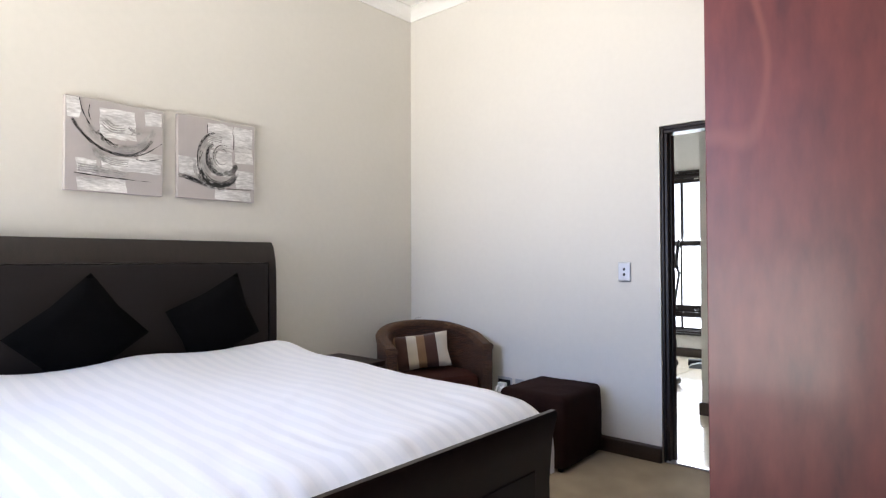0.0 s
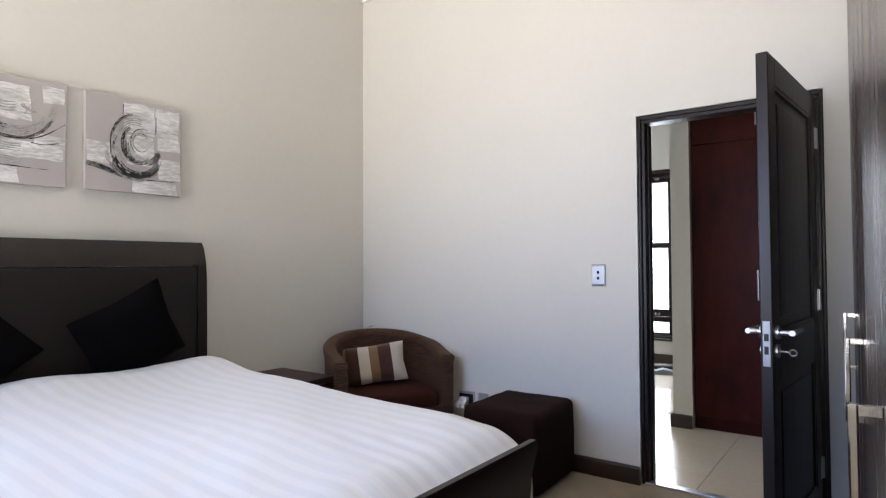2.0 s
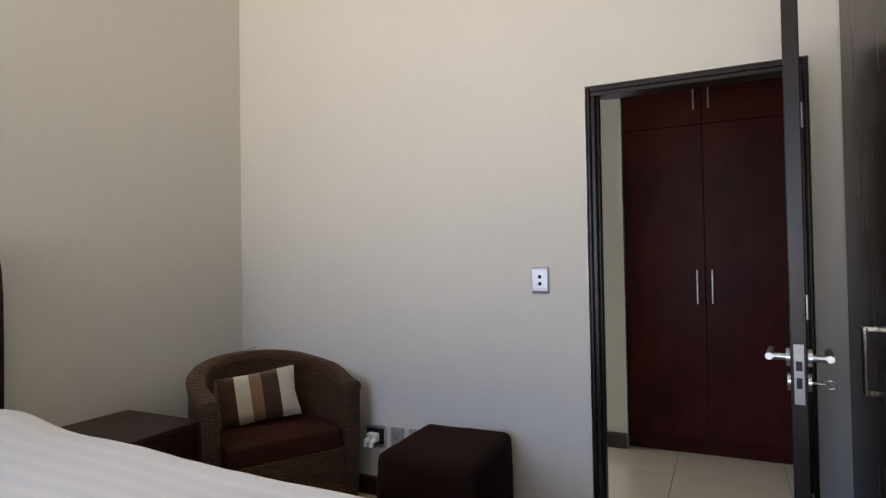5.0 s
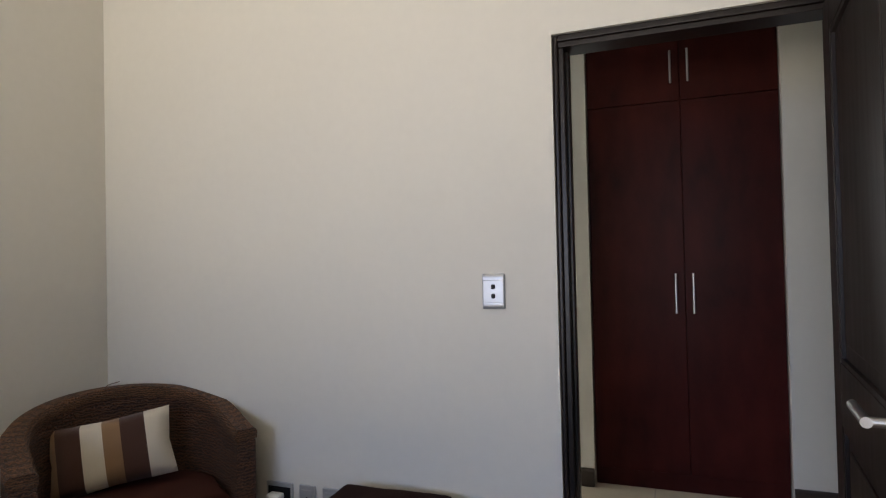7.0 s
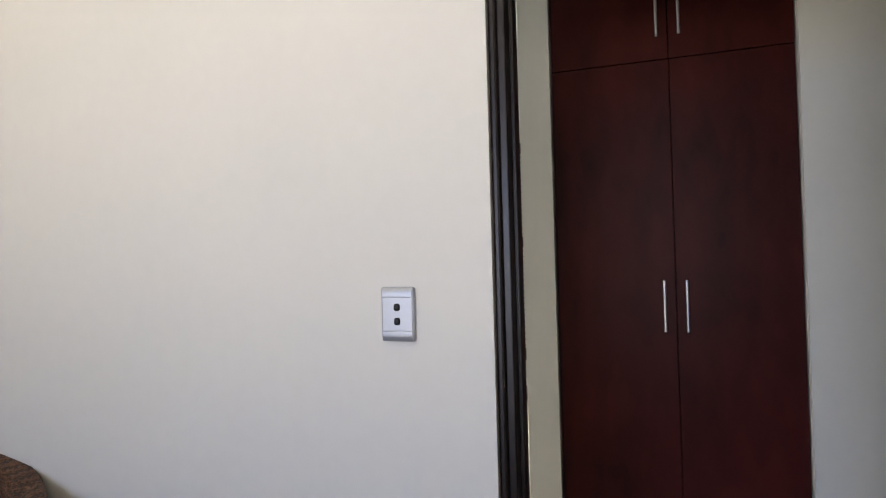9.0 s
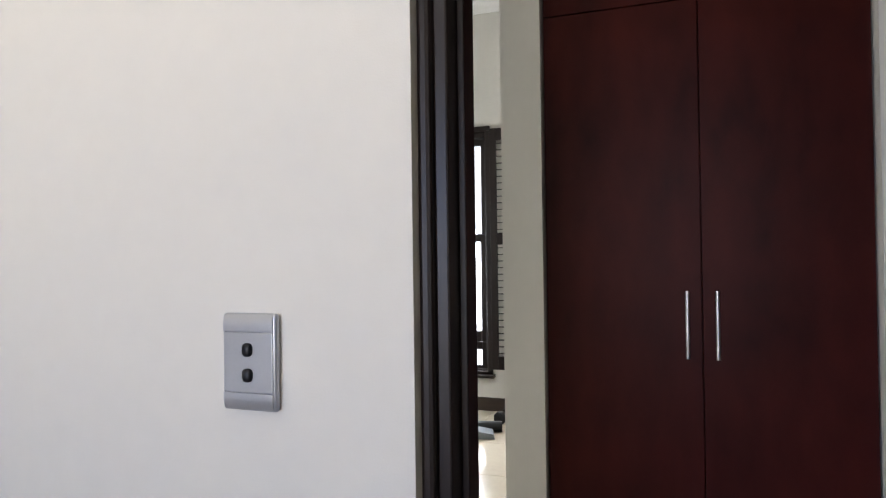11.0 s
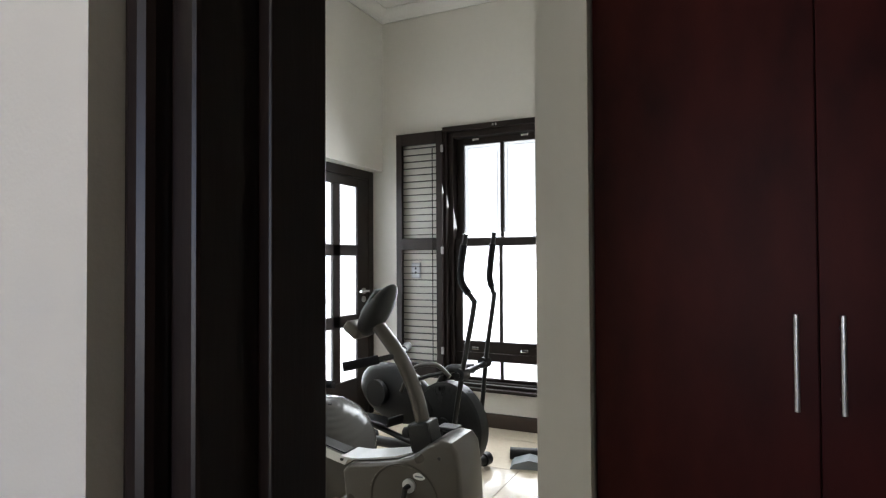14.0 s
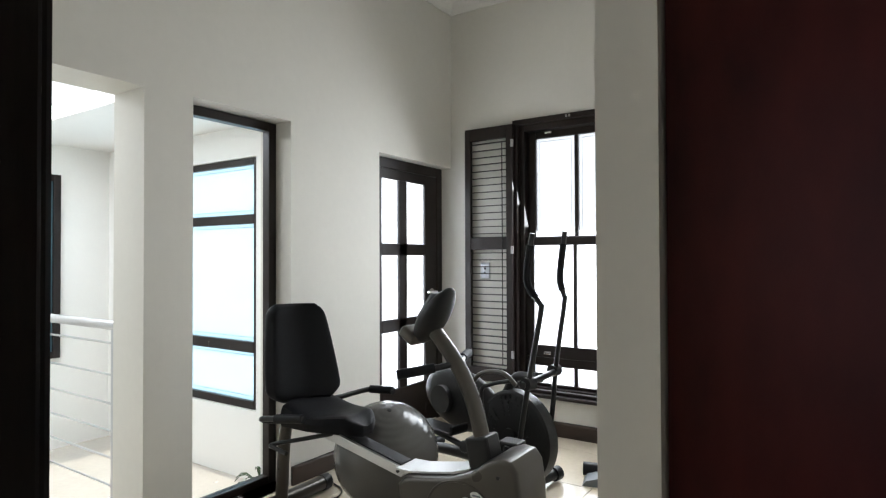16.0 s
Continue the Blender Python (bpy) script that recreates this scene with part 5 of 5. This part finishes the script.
    ring = [(1.17 + 0.165 * math.cos(a), -0.127, 0.295 + 0.145 * math.sin(a)) for a in [2 * math.pi * k / 36 for k in range(37)]]
    sweep(bm, ring, 0.005, 6, False)
    part("shroud_ring", bm, GREYGUN, b_, "", True)
    for y0, s in ((-0.125, -1), (0.125, 1)):
        cr = part("crank", sweep(bmesh.new(), [(1.20, y0, 0.355), (1.20, y0 + s * 0.012, 0.355)], 0.030, 20), RAILSILVER, b_, "", True)
        bm = bmesh.new()
        sweep(bm, [(1.20, y0, 0.355), (1.20, y0 + s * 0.04, 0.355), (1.20 + s * 0.03, y0 + s * 0.045, 0.355 + s * 0.16)], 0.013, 10)
        part("crank_arm", bm, BLACKMET, cr, "black steel crank arm", True)
        bm = bmesh.new()
        cx, cz = 1.20 + s * 0.03, 0.355 + s * 0.16
        rbox(bm, (cx - 0.05, min(y0 + s * 0.05, y0 + s * 0.14), cz - 0.014), (cx + 0.05, max(y0 + s * 0.05, y0 + s * 0.14), cz + 0.014), 0.008)
        part("pedal", bm, BLACKPL, cr, "black pedal")
    o = bmesh.new()
    lathe(o, [(0.001, 0), (0.03, 0), (0.03, 0.003), (0.001, 0.003)], 24, Matrix.Translation((1.248, -0.1255, 0.40)) @ Matrix.Rotation(radians(90), 4, "X") @ Matrix.Diagonal((1.0, 0.5, 1, 1)))
    badge = part("badge", o, WHITEPL, b_, "oval pale maker's badge")
    part("badge_bar", box(bmesh.new(), (1.230, -0.1305, 0.397), (1.266, -0.1284, 0.403)), GREYLINE, badge)
    part("screw", sweep(bmesh.new(), [(1.345, -0.125, 0.49), (1.345, -0.129, 0.49)], 0.008, 10), BLACKPL, b_)
    # column, console and handlebar
    col = smooth_line([(1.222, 0, 0.50), (1.19, 0, 0.64), (1.15, 0, 0.76), (1.085, 0, 0.88), (0.995, 0, 0.99), (0.965, 0, 1.02)], 6)
    part("column", sweep(bmesh.new(), col, 0.042, 14, True, 0.75), GREYGUN, b_, "curved grey console column", True)
    bm = bmesh.new()
    rbox(bm, (-0.055, -0.055, -0.07), (0.055, 0.055, 0.07), 0.012, 2, Matrix.Translation((1.212, 0, 0.535)) @ Matrix.Rotation(radians(-12), 4, "Y"))
    sl = part("column_sleeve", bm, BLACKPL, b_)
    bm = bmesh.new()
    lathe(bm, [(0.008, 0), (0.008, 0.03), (0.024, 0.03), (0.027, 0.045), (0.024, 0.06), (0.005, 0.063)], 16, Matrix.Translation((1.165, 0, 0.54)) @ Matrix.Rotation(radians(-90), 4, "Y"))
    part("knob", bm, BLACKPL, sl, "", True)
    m = Matrix.Translation((0.965, 0, 1.095)) @ Matrix.Rotation(radians(36), 4, "Y")
    o = bmesh.new()
    bmesh.ops.create_uvsphere(o, u_segments=28, v_segments=18, radius=1.0)
    for v in o.verts:
        z = v.co.z
        v.co.x = max(-0.75, v.co.x) * 0.055 * (1 - 0.25 * z)
        v.co.y *= 0.085
        v.co.z = z * 0.150
    con = part("console", merge(bmesh.new(), o, m), BLACKPL, b_, "oval black display console", True)
    bm = bmesh.new()
    rbox(bm, (-0.052, -0.05, -0.05), (-0.040, 0.05, 0.09), 0.004, 2, m)
    part("screen", bm, GREYLINE, con, "grey blank display")
    bm = bmesh.new()
    rbox(bm, (-0.085, -0.065, -0.170), (0.012, 0.065, -0.115), 0.018, 3, m)
    part("tray", bm, GREYGUN, con, "grey lip below the console", True)
    hb = part("handlebar", sweep(bmesh.new(), smooth_line([(0.92, -0.19, 0.858), (1.00, -0.12, 0.875), (1.06, -0.04, 0.888), (1.06, 0.05, 0.890), (1.02, 0.15, 0.893), (0.99, 0.22, 0.895)]), 0.014, 10), BLACKMET, b_, "", True)
    for s in (-1, 1):
        part("grip", sweep(bmesh.new(), smooth_line([(0.905, -0.20, 0.856), (0.96, -0.155, 0.867), (1.02, -0.09, 0.880)] if s < 0 else [(0.985, 0.25, 0.896), (1.00, 0.20, 0.894), (1.025, 0.13, 0.892)]), 0.021, 14), VINYL, hb, "black foam grip", True)
    bm = bmesh.new()
    sweep(bm, [(1.42, -0.22, 0.04), (1.42, 0.22, 0.04)], 0.036, 16)
    part("front_stabiliser", bm, GREYGUN, b_, "", True)


RAILSILVER = mat("pale_silver_aluminium", (0.58, 0.58, 0.58), 0.35, 0.5, vary=0.05, grain=300)
recumbent_bike()


def exercise_ball():
    b_ = thing("exercise_ball", "grey rubber exercise ball with moulded rings", "exercise ball", pose(0.405, 2.545, 0.283))
    prof = []
    R = 0.283
    for k in range(97):
        a = -math.pi / 2 + math.pi * k / 96
        d = 0.0
        for lat in (38, 46, 54, 62, 70, 78):
            for s in (-1, 1):
                d += 0.0022 * math.exp(-((math.degrees(a) - s * lat) / 1.3) ** 2)
        r = R - d
        prof.append((max(0.002, r * math.cos(a)), r * math.sin(a)))
    part("ball_skin", lathe(bmesh.new(), prof, 64, pose(0, 0, 0, 14, 16, 0)), BALLRUB, b_, "", True)
    bm = bmesh.new()
    lathe(bm, [(0.002, -0.004), (0.014, -0.004), (0.012, 0.002), (0.002, 0.003)], 16, pose(0, 0, 0, 14, 16, 0) @ Matrix.Translation((0, 0, R)))
    part("plug", bm, BLACKPL, b_, "small valve plug", True)


exercise_ball()


def elliptical_trainer():
    """Local x points to the machine's front, with the perforated fan housing."""
    e = thing("elliptical_trainer", "black elliptical trainer with a perforated fan housing", "exercise machine", pose(0.900, 3.13, 0, 0, 0, -14))
    fs = part("front_stabiliser", sweep(bmesh.new(), [(0.07, -0.27, 0.05), (0.07, 0.27, 0.05)], 0.032, 16), BLACKMET, e, "", True)
    for y in (-0.30, 0.25):
        part("end_cap", sweep(bmesh.new(), [(0.07, y, 0.05), (0.07, y + 0.05, 0.05)], 0.042, 16), BLACKPL, fs, "", True)
    rs = part("rear_stabiliser", sweep(bmesh.new(), [(-0.92, -0.25, 0.04), (-0.92, 0.25, 0.04)], 0.032, 14), BLACKMET, e, "", True)
    part("main_beam", sweep(bmesh.new(), smooth_line([(0.07, 0, 0.06), (-0.2, 0, 0.11), (-0.6, 0, 0.10), (-0.92, 0, 0.05)]), 0.035, 12), BLACKMET, e, "", True)
    # fan housing: two perforated cheeks and a rim
    cz, r0, r1 = 0.315, 0.055, 0.262
    rings, secs = 18, 108
    for s in (-1, 1):
        bm = bmesh.new()
        vs = [[bm.verts.new(((r0 + (r1 - r0) * i / rings) * math.cos(2 * math.pi * k / secs), s * (0.058 - 0.022 * (i / rings) ** 3),
                             cz + (r0 + (r1 - r0) * i / rings) * math.sin(2 * math.pi * k / secs))) for k in range(secs)] for i in range(rings + 1)]
        for i in range(rings):
            for k in range(secs):
                wedge = (k % 18) in (3, 4, 5, 8, 9, 10, 13, 14)
                hole = (i in (6, 8, 10, 12) and wedge and (k + i) % 2 == 0) or (i in (14, 15) and k % 3 == 0 and (k // 18) % 2 == 1)
                if s > 0:
                    hole = 5 <= i <= 15 and k % 9 > 0
                if not hole:
                    bm.faces.new((vs[i][k], vs[i][(k + 1) % secs], vs[i + 1][(k + 1) % secs], vs[i + 1][k]))
        part("fan_cheek", bm, BLACKPL, e, "black perforated plastic cheek", True)
    bm = bmesh.new()
    lathe(bm, [(r1 - 0.012, -0.045), (r1 + 0.004, -0.036), (r1 + 0.008, 0), (r1 + 0.004, 0.036), (r1 - 0.012, 0.045), (r1 - 0.012, 0.03), (r1 - 0.012, -0.03)], 48,
          Matrix.Translation((0, 0, cz)) @ Matrix.Rotation(radians(90), 4, "X"))
    part("fan_rim", bm, BLACKPL, e, "", True)
    part("fan_hub", sweep(bmesh.new(), [(0, -0.075, cz), (0, 0.075, cz)], 0.056, 20), BLACKMET, e, "", True)
    for k in range(3):
        a = math.pi * k / 3
        bm = bmesh.new()
        sweep(bm, [(0.25 * math.cos(a), 0, cz + 0.25 * math.sin(a)), (-0.25 * math.cos(a), 0, cz - 0.25 * math.sin(a))], 0.008, 6)
        part("fan_spoke", bm, BLACKMET, e)
    # uprights and swinging arms
    part("upright", sweep(bmesh.new(), smooth_line([(-0.05, 0, 0.12), (-0.10, 0, 0.45), (-0.02, 0, 0.64), (0.10, 0, 0.67), (0.18, 0, 0.68)]), 0.028, 12), BLACKMET, e, "", True)
    part("pivot_bar", sweep(bmesh.new(), [(0.245, -0.24, 0.68), (0.12, 0.24, 0.68)], 0.018, 12), BLACKMET, e, "", True)
    near_arm = [(0.16, 0.17), (0.215, 0.50), (0.27, 0.763), (0.338, 1.07), (0.330, 1.11), (0.255, 1.20), (0.25, 1.30), (0.285, 1.476)]
    far_arm = [(0.05, 0.17), (0.10, 0.42), (0.135, 0.737), (0.195, 1.09), (0.190, 1.13), (0.165, 1.21), (0.17, 1.30), (0.20, 1.50)]
    for s, line in ((-1, near_arm), (1, far_arm)):
        y = s * 0.20
        pts = [(x, y, z) for x, z in line]
        jx, fx = line[2][0] - 0.015, line[0][0]
        arm = part("swing_arm", sweep(bmesh.new(), smooth_line(pts, 5), 0.0145, 10), BLACKMET, e, "bent black steel handle arm", True)
        g = smooth_line(pts, 5)
        part("grip", sweep(bmesh.new(), g[22:34], 0.020, 12), VINYL, arm, "black foam grip", True)
        part("joint", sweep(bmesh.new(), [(jx, y - 0.03, 0.685), (jx, y + 0.03, 0.685)], 0.034, 14), BLACKPL, arm, "", True)
        lk = part("foot_link", sweep(bmesh.new(), smooth_line([(fx, y, 0.18), (-0.40, y, 0.27), (-0.72, y, 0.30)]), 0.018, 10), BLACKMET, e, "", True)
        bm = bmesh.new()
        rbox(bm, (-0.62, y - 0.075, 0.305), (-0.27, y + 0.075, 0.325), 0.012, 2)
        rbox(bm, (-0.285, y - 0.07, 0.315), (-0.265, y + 0.07, 0.365), 0.008, 2)
        part("foot_plate", bm, BLACKPL, lk, "black foot plate")
        part("crank_disc", sweep(bmesh.new(), [(-0.52, s * 0.10, 0.46), (-0.52, s * 0.135, 0.46)], 0.085, 28), BLACKPL, e, "", True)
    # drive housing, an elongated rounded shell
    o = bmesh.new()
    bmesh.ops.create_uvsphere(o, u_segments=32, v_segments=18, radius=1.0)
    for v in o.verts:
        v.co = Vector((v.co.x * 0.33, v.co.y * 0.095, v.co.z * 0.19))
    part("drive_housing", merge(bmesh.new(), o, Matrix.Translation((-0.46, 0, 0.45)) @ Matrix.Rotation(radians(8), 4, "Y")), BLACKPL, e, "glossy black drive housing", True)
    part("frame_hoop", sweep(bmesh.new(), smooth_line([(-0.30, -0.12, 0.50), (-0.18, -0.13, 0.66), (0.0, -0.13, 0.70), (0.10, -0.12, 0.64)]), 0.013, 10), GREYGUN, e, "grey steel hoop", True)
    part("frame_hoop", sweep(bmesh.new(), smooth_line([(-0.14, -0.10, 0.30), (-0.16, -0.13, 0.56), (-0.08, -0.13, 0.62), (0.06, -0.13, 0.66)]), 0.012, 10), BLACKMET, e, "black steel hoop", True)


elliptical_trainer()


def dumbbell(m, label):
    d = thing("dumbbell", label, "dumbbell", m, "dumbbells on the gym floor")
    part("bar", sweep(bmesh.new(), [(-0.07, 0, 0.05), (0.07, 0, 0.05)], 0.014, 12), STEEL, d, "", True)
    for s in (-1, 1):
        bm = bmesh.new()
        lathe(bm, [(0.02, 0), (0.046, 0.004), (0.052, 0.012), (0.052, 0.05), (0.046, 0.058), (0.02, 0.062)], 8,
              Matrix.Translation((s * 0.06, 0, 0.05)) @ Matrix.Rotation(radians(s * 90), 4, "Y") @ Matrix.Rotation(radians(22.5), 4, "Z"))
        part("weight", bm, BLACKPL, d, "black vinyl weight")


dumbbell(pose(1.41, 3.95, 0, 0, 0, 80), "black dumbbell beside the gym skirting")


def ab_roller():
    """Low folded grey exercise pad with a tube at its back."""
    d = thing("push_up_pad", "folded dark grey exercise wedge on the tiles", "exercise pad", pose(1.28, 3.53, 0, 0, 0, 15))
    bm = bmesh.new()
    extrude_outline(bm, [(-0.12, 0.0), (0.14, 0.0), (0.13, 0.035), (0.0, 0.06), (-0.10, 0.03)], -0.10, 0.04)
    part("wedge", bm, GREYLINE, d)
    part("roll", sweep(bmesh.new(), [(-0.13, 0.09, 0.04), (0.20, 0.09, 0.04)], 0.04, 16), BLACKPL, d, "", True)


ab_roller()

c = thing("power_cable", "thin black power cable lying on the floor", "cable")
part("cord", sweep(bmesh.new(), smooth_line([(-0.06, 2.62, 0.005), (0.04, 2.58, 0.005), (0.10, 2.48, 0.005), (0.05, 2.36, 0.005), (0.12, 2.26, 0.005)]), 0.004, 6), BLACKPL, c, "", True)

# ---- floor tiles ----
tile_mesh = {}
x = 2.452 - 0.6 * 5
while x < 4.4:
    y = 0.062
    ys = [0.062] + [0.062 + 0.33 + 0.6 * k for k in range(8)]
    for ya, yb in zip(ys, ys[1:]):
        xa, xb, yb = max(x, -0.53), min(x + 0.6, 4.4), min(yb, 4.24)
        if xb - xa > 0.02 and yb - ya > 0.02:
            key = (round(xb - xa, 3), round(yb - ya, 3))
            if key not in tile_mesh:
                bm = rbox(bmesh.new(), (0.002, 0.002, -0.008), (key[0] - 0.002, key[1] - 0.002, 0.0), 0.0012, 1)
                ob = part("floor_tile", bm, TILE, floor_gym)
                tile_mesh[key] = ob.data
            else:
                ob = new("floor_tile", tile_mesh[key])
                ob.parent = floor_gym
            ob.location = (xa, ya, 0.0)
    x += 0.6
